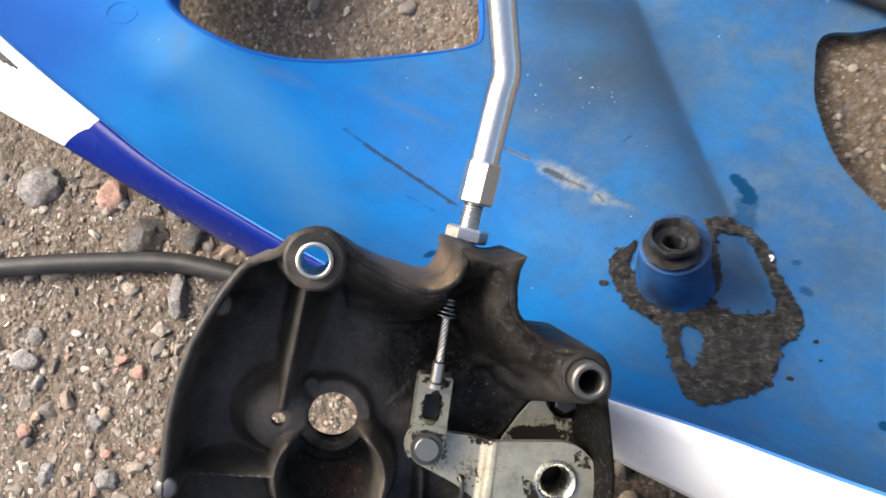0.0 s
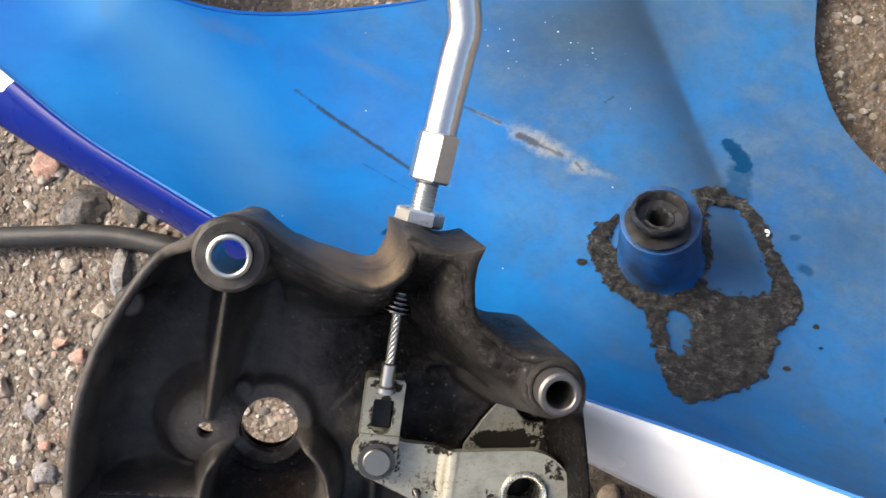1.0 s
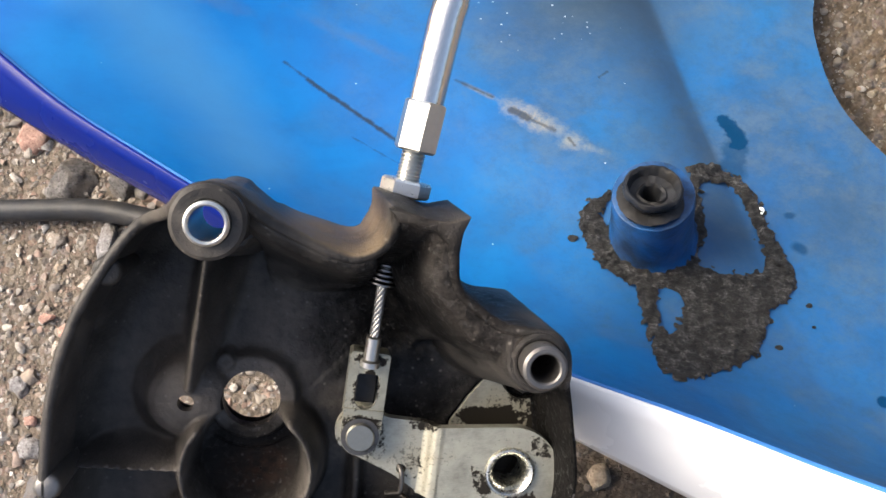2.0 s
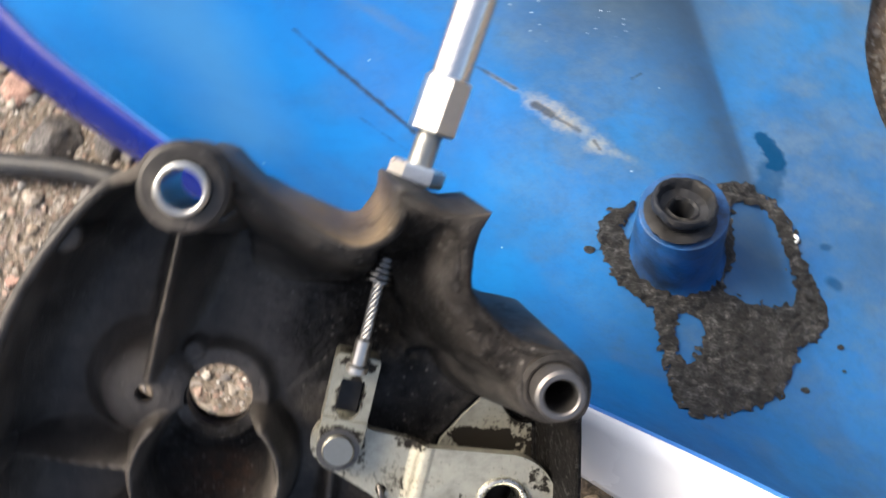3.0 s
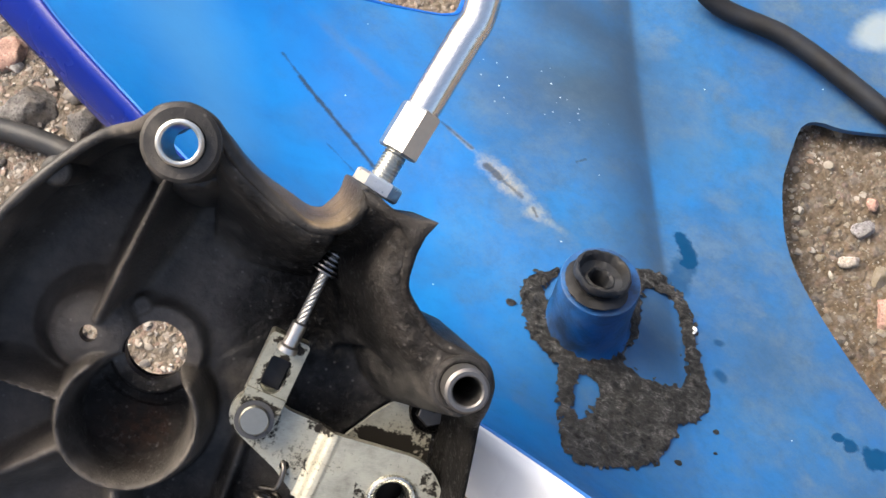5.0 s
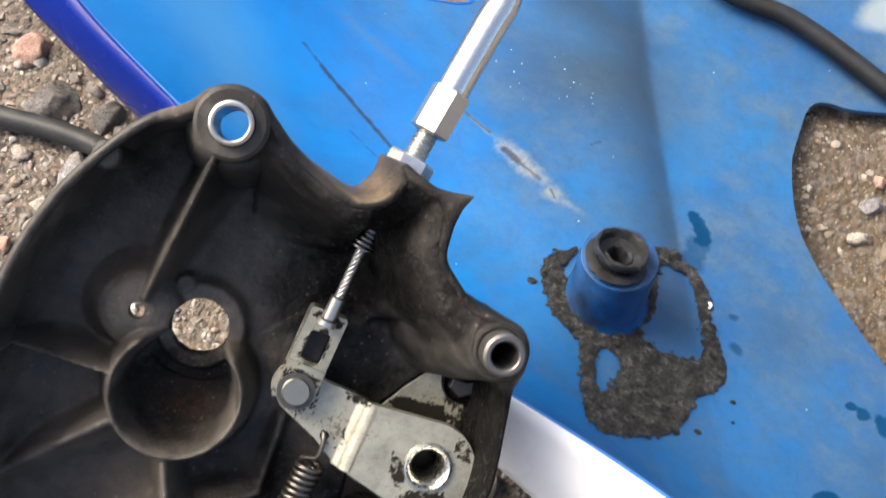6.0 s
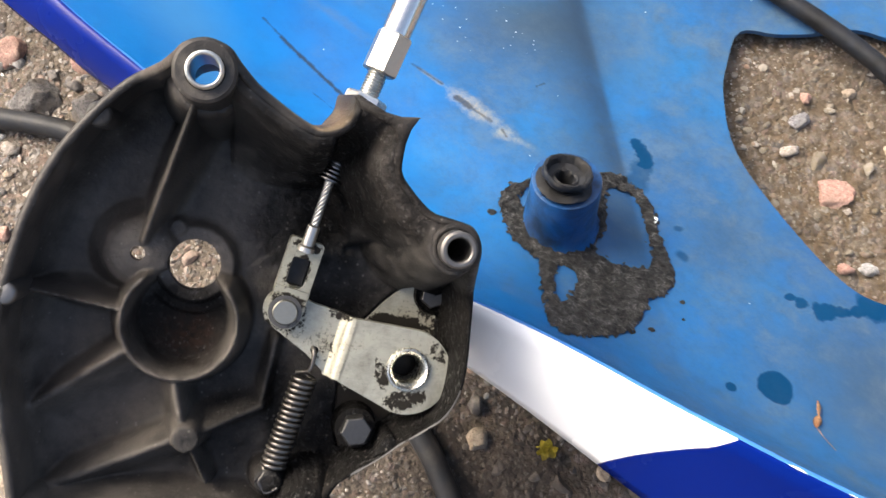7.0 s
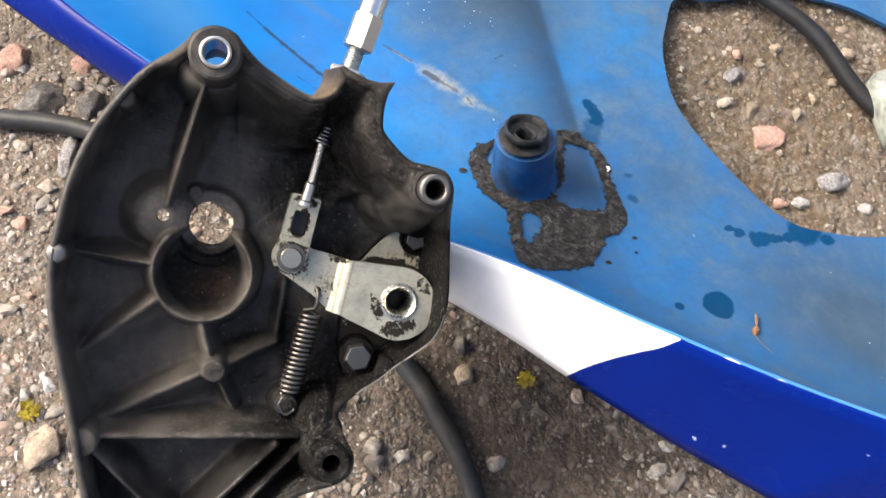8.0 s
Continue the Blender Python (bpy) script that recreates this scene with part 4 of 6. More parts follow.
def inside(poly, pts):
    """Signed distance of points from a closed outline, positive inside."""
    pts, poly = np.asarray(pts, float), np.asarray([(p[0], p[1]) for p in poly], float)
    best, odd = np.full(len(pts), 1e9), np.zeros(len(pts), bool)
    for a, b in zip(poly, np.roll(poly, -1, 0)):
        e = b - a
        t = np.clip(((pts - a) @ e) / max(e @ e, 1e-12), 0, 1)
        best = np.minimum(best, np.hypot(*(pts - a - t[:, None] * e).T))
        cross = (a[1] > pts[:, 1]) != (b[1] > pts[:, 1])
        with np.errstate(divide="ignore", invalid="ignore"):
            odd ^= cross & (pts[:, 0] < (b[0] - a[0]) * (pts[:, 1] - a[1]) / (b[1] - a[1]) + a[0])
    return np.where(odd, best, -best)


def clipped(pts, quads, keep):
    """The quads of a grid cut along keep = 0. Gives points and faces."""
    out, index, faces = [], {}, []

    def put(key, p):
        if key not in index:
            index[key] = len(out)
            out.append(p)
        return index[key]

    for q in quads:
        if all(keep[i] <= 0 for i in q):
            continue
        ring = []
        for i, j in zip(q, q[1:] + q[:1]):
            if keep[i] > 0:
                ring.append(put(i, tuple(pts[i])))
            if (keep[i] > 0) != (keep[j] > 0):
                a, b = min(i, j), max(i, j)
                t = min(0.97, max(0.03, keep[a] / (keep[a] - keep[b])))
                ring.append(put((a, b), tuple(pts[a] + (pts[b] - pts[a]) * t)))
        if len(ring) > 2:
            faces.append(ring)
    return out, faces


OPENING = spline([(237, 203), (241, 188), (249, 168), (271, 140), (309, 119), (343, 108), (367, 115), (387, 127), (410, 148), (424, 178), (418, 215), (380, 245), (330, 252), (296, 245), (282, 240), (268, 227), (252, 215), (241, 210)], 8, True)
OPENING_2 = spline([(-36, 74), (-17, 65), (5, 64), (23, 69), (39, 79), (65, 102), (85, 119), (92, 126), (93, 134), (80, 157), (58, 190), (15, 200), (-28, 150), (-40, 100)], 8, True)


def build_panel():
    t = thing("fairing_panel", "scuffed blue plastic fairing panel lying inside-up on the ground", "fairing panel")
    ss = np.arange(-160, 481, 4.0)
    ee = np.concatenate([np.arange(0, 12, 1.5), np.arange(12, 40, 2.5), np.arange(40, 345, 4.0)])
    pts = np.array([(s, rim_d(s) + e) for e in ee for s in ss])
    n = len(ss)
    quads = [(j * n + i, j * n + i + 1, (j + 1) * n + i + 1, (j + 1) * n + i) for j in range(len(ee) - 1) for i in range(n - 1)]
    keep = np.minimum(-inside(OPENING, pts), -inside(OPENING_2, pts))
    flat, faces = clipped(pts, quads, keep)
    bm = bmesh.new()
    vs = [bm.verts.new(pan(*p)) for p in flat]
    for f in faces:
        bm.faces.new([vs[i] for i in f])
    # real thickness: a lower skin and the edges between
    under = [bm.verts.new(v.co - 0.0028 * pan_normal(*p)) for v, p in zip(vs, flat)]
    rims = [(e.verts[0], e.verts[1]) for e in bm.edges if len(e.link_faces) == 1]
    twin = {v: w for v, w in zip(vs, under)}
    for f in faces:
        bm.faces.new([under[i] for i in reversed(f)])
    for a, c in rims:
        bm.faces.new((a, c, twin[c], twin[a]))
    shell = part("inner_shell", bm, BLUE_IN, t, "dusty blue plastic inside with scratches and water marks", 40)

    # rolled lip round the far opening
    bm = bmesh.new()
    mid = Vector((25, 125))
    rows = []
    for q in OPENING_2:
        to = (mid - Vector((q[0], q[1]))).normalized()
        rows.append([bm.verts.new(pan(q[0] + to.x * k, q[1] + to.y * k, h)) for k, h in ((-0.6, 0.3), (0.6, 0.4), (1.8, -0.6), (2.6, -3.0), (2.9, -7.0), (1.6, -7.0), (0.8, -3.4), (-0.6, -2.0))])
    for a, c in zip(rows, rows[1:] + rows[:1]):
        for k in range(8):
            bm.faces.new((a[k], a[(k + 1) % 8], c[(k + 1) % 8], c[k]))
    part("opening_lip", bm, LIP, t, "darker blue rolled edge of the opening", 50)

    # painted outer face, folded down outside the rim
    marks = sorted(set(list(np.arange(-160, 481, 4.0)) + [0.0, 165.0, 321.0] + list(np.arange(-104, -44, 1.0))))
    down = [0, 0.02, 0.05, 0.08, 0.12, 0.16, 0.2, 0.24, 0.28, 0.32, 0.36, 0.4, 0.45, 0.5, 0.6, 0.7, 0.8, 0.9, 1.0]
    bm = bmesh.new()
    grid = []
    for s0 in marks:
        shift = lin(s0, [-10, 120, 200, 320], [-19, -10, -14, -28])
        a = lin(s0 + shift, [-150, -64, -19, 33, 75, 239, 265, 292, 366, 388, 420, 470], [23, 23, 15, 8, 6, 12.5, 15.4, 17.8, 29, 33, 22, 12])
        b = lin(s0 + shift, [-150, -64, -19, 33, 75, 239, 265, 292, 366, 388, 420, 470], [15, 15, 11, 16, 21, 25.5, 32, 41, 44, 43, 30, 20])
        col = []
        for k in down:
            s = s0 + shift * (0.5 * k + 0.5 * (1 - (1 - k) ** 2.3))
            bulge = 2.2 * math.sin(math.pi * min(1, k)) * 0.6
            d = rim_d(s) - a * k - bulge - 1.4 * (1 - (1 - min(1, k * 9)) ** 2)
            p = PO + (PE * s + PF * d) / 1000
            col.append(bm.verts.new((p.x, p.y, (rim_z(s) + 0.6 * math.sin(math.pi * min(1, k * 8)) - b * k) / 1000)))
        grid.append(col)
    for i, (a, b) in enumerate(zip(grid, grid[1:])):
        for j in range(len(down) - 1):
            f = bm.faces.new((a[j], a[j + 1], b[j + 1], b[j]))
            s0 = marks[i]
            f.material_index = 0 if s0 < 0 or 165 <= s0 < 321 else 1
            if -104 <= s0 < -47 and abs(0.5 * (down[j] + down[j + 1]) - 0.07 - 0.006 * (-47 - s0)) < 0.0058 * (-47 - s0):
                f.material_index = 2
    fl = part("painted_flange", bm, [PAINT_WHITE, PAINT_BLUE, PAINT_GREY], t, "glossy white and dark blue painted edge", 50)
    mod = fl.modifiers.new("thickness", "SOLIDIFY")
    mod.thickness, mod.offset = 0.0026, 1 if fl.data.polygons[0].normal.y > 0 else -1

    # bare plastic bead along the rim
    bm = bmesh.new()
    path = [Vector((*(PO + (PE * s + PF * (rim_d(s) - 0.3)) / 1000), (rim_z(s) + 0.2) / 1000)) for s in np.arange(-160, 481, 5.0)]
    sweep(bm, path, 0.0011, 8)
    part("rim_bead", bm, RIM, t, "pale worn plastic edge")

    bm = bmesh.new()
    run = [326 + 1.5 * i for i in range(54)]
    path = [Vector((*(PO + (PE * s + PF * (rim_d(s) - 0.7)) / 1000), (rim_z(s) + 0.5) / 1000)) for s in run]
    sweep(bm, path, [0.0002 + 0.0007 * max(0, noise.noise((s * 0.11, 3, 0)) + 0.45) * step(s, 326, 340) * (1 - step(s, 380, 405)) for s in run], 7)
    part("chipped_edge", bm, PAINT_WHITE, t, "paint chipped white along the edge")

    # moulded post with its rubber grommet
    base = pan(227.5, 53.5)
    axis = (Vector((0.1188, 0.1725, 0.0895)) - base).normalized()
    m = basis(base, axis)
    bm = bmesh.new()
    mm = 0.001
    lathe(bm, [(r * mm, h * mm) for r, h in [(20, -6), (16.0, 0.5), (15.0, 3), (14.6, 8), (14.2, 18), (13.9, 27.2), (13.7, 27.8), (13.2, 28.0), (6.5, 27.6), (6.5, -6)]], m, 40)
    post = part("mounting_post", bm, POST_BLUE, t, "hollow moulded blue plastic post")
    g = m @ pose(0.0009, 0.0018, 0.0283, 11, -6, 0) @ Matrix.Diagonal((0.88, 0.88, 0.9, 1))
    bm = bmesh.new()
    lathe(bm, [(r * mm, h * mm) for r, h in [(3.4, -7), (8.5, -7), (9.2, -1.5), (12.6, -0.7), (13.1, 0.4), (12.0, 1.2), (9.2, 1.6), (8.8, 3.6), (10.6, 4.2), (11.4, 5.2), (11.3, 7.0), (10.6, 7.9), (9.9, 7.9), (9.2, 7.0), (8.3, 4.4), (5.6, 3.4), (4.9, 3.9), (4.1, 3.2), (3.6, 0.5)]], g, 72)
    for v in bm.verts:
        v.co += Vector((noise.noise(v.co * 150), noise.noise(v.co * 150 + Vector((5, 0, 0))), noise.noise(v.co * 150 + Vector((0, 5, 0))))) * 0.0006 + Vector((noise.noise(v.co * 520), noise.noise(v.co * 520 + Vector((7, 0, 0))), noise.noise(v.co * 520 + Vector((0, 7, 0))))) * 0.00045
    part("grommet", bm, GROMMET, post, "perished black rubber grommet")
    bm = bmesh.new()
    lathe(bm, [(r * mm, h * mm) for r, h in [(8.3, 2.2), (9.7, 2.2), (9.9, 2.8), (8.4, 2.9)]], g, 40)
    part("grommet_groove", bm, GROMMET, post)

    # torn sheet of old sealant round the post
    outer = spline([(205, 61), (201, 47), (216, 34), (231, 31), (241, 18), (253, 6), (262, 8), (278, 29), (277, 44), (281, 60), (267, 75), (253, 89), (236, 93), (228, 86), (231, 78), (218, 70)], 6, True)
    gap_1 = spline([(240, 34), (244, 36.5), (248.5, 32), (249.5, 22), (245, 24)], 6, True)
    gap_2 = spline([(247, 52), (245, 63), (238, 74), (236, 82), (246, 86), (254, 79), (262, 70), (268, 60), (258, 53)], 6, True)
    gap_3 = spline([(208.8, 69), (213, 67), (211.8, 58), (211, 51), (209.4, 53), (208.6, 60)], 6, True)
    ss, ds = np.arange(192, 292, 0.8), np.arange(0, 100, 0.8)
    pts = np.array([(s, d) for d in ds for s in ss])
    n = len(ss)
    quads = [(j * n + i, j * n + i + 1, (j + 1) * n + i + 1, (j + 1) * n + i) for j in range(len(ds) - 1) for i in range(n - 1)]
    rough = np.array([1.9 * noise.noise((s * 0.3, d * 0.3, 0)) + 2.0 * noise.noise((s * 0.7, d * 0.7, 2)) + 1.2 * noise.noise((s * 1.6, d * 1.6, 6)) - 0.5 for s, d in pts])
    keep = np.minimum(np.minimum(inside(outer, pts), -inside(gap_1, pts)), np.minimum(-inside(gap_2, pts), -inside(gap_3, pts))) + rough
    flat, faces = clipped(pts, quads, keep)
    bm = bmesh.new()
    field = np.minimum(np.minimum(inside(outer, flat), -inside(gap_1, flat)), np.minimum(-inside(gap_2, flat), -inside(gap_3, flat)))
    vs = []
    for (s, d), f in zip(flat, field):
        h = 0.25 + 1.1 * step(f, -0.8, 2.5) + 0.9 * noise.noise((s * 0.3, d * 0.3, 4)) + 1.7 * noise.noise((s * 0.45 + d * 0.3, d * 0.8, 9)) + 0.5 * noise.noise((s * 1.4, d * 2.2, 5))
        vs.append(bm.verts.new(pan(s, d, max(0.15, h))))
    for f in faces:
        bm.faces.new([vs[i] for i in f])
    part("sealant", bm, SEALANT, t, "torn dried black sealant stuck on the plastic", 70)
    for s, d, r in ((203.5, 39, 1.9), (287, 54, 1.2), (283, 34, 1.4), (270, 19, 0.9), (291, 47, 0.7)):
        bm = lump(int(s), (r * mm, r * 0.75 * mm, 0.6 * mm), 0.8, 2)
        ob = part("sealant_crumb", bm, SEALANT, t, "", 80)
        ob.matrix_local = Matrix.Translation(pan(s, d, 0.3))
    # faint moulded ring in the plastic
    bm = bmesh.new()
    lathe(bm, [(6.5 * mm, -0.4 * mm), (6.7 * mm, 0.25 * mm), (7.1 * mm, 0.25 * mm), (7.3 * mm, -0.4 * mm)], basis(pan(-45, 55), pan_normal(-45, 55)), 40)
    part("moulded_ring", bm, BLUE_IN, t)
    # white fleck stuck in the sealant
    bm = lump(77, (0.0009, 0.0016, 0.0008), 0.8, 2)
    ob = part("paint_fleck", bm, PAINT_WHITE, t, "small white fleck of paint", 80)
    ob.matrix_local = Matrix.Translation(pan(259, 82, 1.3))
    return t


LIP = mat_paint("blue_plastic_lip", (0.002, 0.075, 0.33), 0.4)
RIM = mat_paint("pale_blue_plastic_edge", (0.05, 0.19, 0.52), 0.4)
build_panel()
build_gravel()


def build_seed():
    """A dry winged seed with its hair, on the plastic."""
    t = thing("dry_seed", "small dry brown winged seed lying on the blue plastic", "seed")
    bm = bmesh.new()
    a, b, c = pan(352, 38, 0.8), pan(351.5, 43, 1.2), pan(349, 49, 1.6)
    sweep(bm, spline([a, (a + b) / 2, b], 5), [0.0004 + 0.0012 * math.sin(math.pi * i / 10) for i in range(11)], 8)
    part("husk", bm, SEED, t)
    bm = bmesh.new()
    sweep(bm, spline([b, (b + c) / 2 + Vector((0, 0, 0.0005)), c], 4), [0.0003, 0.0004, 0.0006, 0.0007, 0.0009, 0.0008, 0.0006, 0.0004, 0.0002], 6)
    part("wing", bm, SEED, t)
    bm = bmesh.new()
    sweep(bm, spline([a, pan(356, 35, 1.5), pan(361, 33, 0.6)], 5), 0.00012, 5)
    part("hair", bm, SEED, t)


SEED = mat_stone("dry_brown_husk", (0.3, 0.14, 0.05), (0.12, 0.05, 0.02))
build_seed()


# ---------------------------------------------------------------- metal cover with the clutch release
# own axes: x across, y up along it, z out of the open side; lengths in millimetres
COVER = Matrix(((0.96557, 0.0, 0.26016, 0.01997), (0.10245, 0.91920, -0.38023, 0.13223), (-0.23914, 0.39379, 0.88755, 0.22022), (0, 0, 0, 1)))
MM = Matrix.Scale(0.001, 4)
FLOOR, UNDER = -64.0, -68.0
EDGE_LEFT = [(0, 8.5, -3.5), (-5.4, 7.0, -4), (-8.6, 4.4, -8), (-12.4, 2.6, -18), (-17.2, 1.2, -28), (-22.4, -1.6, -32), (-28.9, -8.0, -32), (-38.0, -19.5, -32), (-44.3, -31.0, -32), (-48.8, -43.2, -32), (-52.0, -56.5, -32), (-53.9, -68.4, -32), (-53.8, -83.1, -32),
             (-51.9, -98.0, -32), (-49.8, -109.3, -32), (-47.6, -123.6, -32), (-46.3, -134.1, -32), (-44.3, -144.2, -32), (-41, -160, -32), (-33, -172, -33), (-14, -178, -34), (6, -171, -35), (18, -160, -36), (26, -151, -36)]
EDGE_RIGHT = [(33, -146.5, -31), (40, -143.8, -28.5), (45, -140.2, -28), (46.3, -134, -28.5), (44.0, -128.6, -33), (42.2, -124.0, -42), (45.0, -119.4, -45), (50.6, -115.2, -45), (58.0, -110.6, -45), (64.0, -106.0, -45), (71.0, -101.2, -44), (77.2, -94.5, -40), (80.2, -82.3, -34), (80.0, -63.1, -31), (79.2, -54.0, -28), (76.4, -48.6, -15), (74.9, -43.8, -6.5),
              (74.9, -38.6, -6), (72.2, -34.0, -6), (66.8, -32.2, -6.5), (60.6, -30.4, -8), (54.4, -24.4, -8), (51.9, -20.2, -8), (52.4, -13.1, -8), (54.0, -7.2, -8), (50.5, -6.4, -8), (46.2, -5.4, -8), (42, -3.2, -8), (38.7, -1.5, -8.5), (37.8, -5.6, -9), (35.4, -9.0, -9), (32.2, -10.6, -9), (28.8, -10.8, -9), (24.5, -8.9, -9), (17.5, -4.4, -9), (12.8, -0.9, -8.5), (8.6, 3.4, -6), (5.6, 6.7, -4)]


def edge_loop():
    loop = spline(EDGE_LEFT + EDGE_RIGHT, 5, True)
    area = sum(a.x * b.y - b.x * a.y for a, b in zip(loop, loop[1:] + loop[:1]))
    if area < 0:
        loop.reverse()
    return loop


def inset(loop, dist, lip=False):
    """The outline moved inwards; lip: less so where the lower wall is thin."""
    out, n, full = [], len(loop), dist
    for i in range(n):
        dist = full * (1 - 0.5 * step(loop[i].x, 34, 44) * step(-loop[i].y, 56, 62) * (1 - step(-loop[i].y, 117, 122))) if lip else full
        a, c = loop[i - 2], loop[(i + 2) % n]
        t = Vector((c.x - a.x, c.y - a.y)).normalized()
        out.append(Vector((loop[i].x - t.y * dist, loop[i].y + t.x * dist, loop[i].z)))
    return out


HOLE_1, HOLE_2, CUP = (-2.4, -54.2), (-18.6, -51.1), (-5.2, -70.8)
# ribs: from, to, heights of the ridge at both ends, half width, reach of the fillet on both sides
RIBS = [((-3.2, -6.5), (-17.0, -47), -22, -47, 1.0, 2.2, 3.2), ((-50, -62.6), (-22.6, -67.6), -46, -45, 0.7, 2.0, 3.0), ((-20.6, -79.6), (-52, -102.5), -45, -54, 1.1, 2.0, 7.0), ((-3.0, -104.9), (-46, -125), -44, -53, 1.2, 2.0, 6.0),
        ((-6, -87.5), (-2.2, -104), -46, -43.5, 1.1, 3.0, 2.6), ((-1.0, -106), (5.2, -120.5), -44, -50, 0.8, 1.8, 1.8), ((1, -104.6), (20.2, -97.2), -46, -53, 1.0, 2.5, 4.0), ((20.2, -97.2), (23.6, -76), -55, -57, 1.0, 2.0, 2.5),
        ((-46, -125.8), (31, -129.8), -40, -42, 1.2, 2.5, 3.5), ((-43, -129.5), (-12, -166), -40, -42, 1.1, 2.5, 2.5), ((20, -132), (-14, -164), -40, -42, 1.3, 2.5, 2.5), ((28, -134), (4, -158), -40, -41, 1.1, 2.5, 2.5)]


def to_line(pts, a, b):
    """Signed distance from the line between a and b, and the share of the way along it."""
    a, b = np.array(a[:2], float), np.array(b[:2], float)
    e = b - a
    t = np.clip(((pts - a) @ e) / (e @ e), 0, 1)
    off = pts - a - t[:, None] * e
    side = np.sign(e[0] * off[:, 1] - e[1] * off[:, 0])
    return np.hypot(off[:, 0], off[:, 1]) * np.where(side == 0, 1, side), t


def ease(x, a, b):
    t = np.clip((x - a) / (b - a), 0, 1)
    return t * t * (3 - 2 * t)


def soft(x):
    """Distance beyond an edge, rounded over about a millimetre."""
    return np.log1p(np.exp(np.minimum(x / 0.3, 40))) * 0.3


def floor_relief(loop):
    """The inside of the casting as one surface: plan points, faces and heights."""
    us, vs = np.arange(-56, 83, 0.52), np.arange(-180, 6, 0.52)
    pts = np.array([(u, v) for v in vs for u in us])
    n = len(us)
    quads = [(j * n + i, j * n + i + 1, (j + 1) * n + i + 1, (j + 1) * n + i) for j in range(len(vs) - 1) for i in range(n - 1)]
    hole_d = np.minimum(np.hypot(pts[:, 0] - HOLE_1[0], pts[:, 1] - HOLE_1[1]) - 7.8, np.hypot(pts[:, 0] - HOLE_2[0], pts[:, 1] - HOLE_2[1]) - 2.2)
    hole_d = np.minimum(hole_d, np.hypot(pts[:, 0], pts[:, 1]) - 4.9)
    keep = np.minimum(inside(loop, pts) - 2.3, hole_d)
    flat, faces = clipped(pts, quads, keep)
    q = np.array(flat)
    u, v = q[:, 0], q[:, 1]
    rim = np.maximum(inside(loop, flat) - 3.0, 0)
    lumps = np.array([noise.noise((a * 0.11, b * 0.11, 1)) for a, b in flat])
    grit = np.array([0.6 * noise.noise((a * 0.42, b * 0.42, 4)) + 0.4 * noise.noise((a * 0.95, b * 0.95, 8)) for a, b in flat])
    left = 1 - ease(u, 0, 40)
    base = FLOOR + 0.5 + 0.5 * left * lumps + (2 + 13 * left) * np.exp(-rim / (1.2 + 2.8 * left))
    cup_r = np.hypot(u - CUP[0], v - CUP[1])
    in_cup = 16 * ease(-cup_r, -16.2, -14.8)
    layers = [base + in_cup / 16 * (2.6 * ease(cup_r, 5, 15) + 0.9 * lumps - 0.6)]
    for a, b, ha, hb, half, near, far in RIBS:
        d, t = to_line(q, a, b)
        hi = ha + (hb - ha) * t + 0.5 * lumps
        reach = np.where(d < 0, near, far)
        layers.append(FLOOR - 2 + (hi - FLOOR + 2) * np.exp(-soft(np.abs(d) - half) / reach) - in_cup)
    # round cup, open towards the large hole
    x, y = u - CUP[0], v - CUP[1]
    r, ang = np.hypot(x, y), np.degrees(np.arctan2(y, x)) % 360
    hi = -44.2 - 13 * ease(ang, 38, 62) * (ang < 90) - 9 * ease(-ang, -132, -112) * ((ang > 90) & (ang < 180))
    hi = np.where((ang > 62) & (ang < 112), -70, hi)
    layers.append(hi - np.where(r > 16.7, 4.5, 7.0) * soft(np.abs(r - 16.7) - 0.75))
    # raised land round the large hole, wide swelling beyond
    r = np.hypot(u - HOLE_1[0], v - HOLE_1[1])
    layers.append(np.interp(r, [0, 11.4, 12.0, 13.2, 14.5, 20, 27, 40], [-56.0, -56.2, -57.0, -60.2, -61.0, -62.2, -63.8, -70]) - (3.0 * ease(r, 10.8, 12.6) + 6.0 * ease(r, 15.5, 17.5)) * ease(-np.hypot(x, y), -17.5, -15) + 2.2 * ease(r, 12, 14) * (1 - ease(r, 15.5, 18)) * ease(-np.hypot(x, y), -16, -14.5))
    # broad boss of the small hole
    r = np.hypot(u - HOLE_2[0], v - HOLE_2[1])
    layers.append(np.interp(r, [0, 4, 8, 10.2, 12, 15, 19], [-49.4, -49.6, -51.2, -53.0, -57.5, -61.5, -70]) - in_cup)
    for c, rad, top in (((-7.8, -43.0), 2.3, -55.4), ((-1.4, -104.9), 3.9, -42.2), ((24.0, -120.0), 4.2, -50.0)):
        r = np.hypot(u - c[0], v - c[1])
        layers.append(np.where(r < rad, top, top - (r - rad) * 5.0))
    # mass of metal below the cable neck, and the web along to the second corner boss
    def near_line(line):
        return np.min([np.abs(to_line(q, a, b)[0]) for a, b in zip(line, line[1:])], 0)

    side = near_line([(53.5, -7), (52, -20), (57, -29), (62, -34), (67.3, -39.8)])
    web = np.interp(side, [0, 3.8, 6, 8, 11, 15, 20, 28, 40], [-7.8, -8.2, -10, -15, -28, -47.5, -58, -66, -76])
    face = near_line([(38.5, -2.8), (46, -4), (54, -7)])
    neck = np.interp(face, [0, 2.5, 5, 8, 12, 16, 18.5, 21, 26, 34], [-7.8, -8.6, -11, -17, -28, -40, -47, -53, -62, -74]) - 1.6 * np.maximum(33.5 - u, 0)
    mass = np.maximum(web, neck)
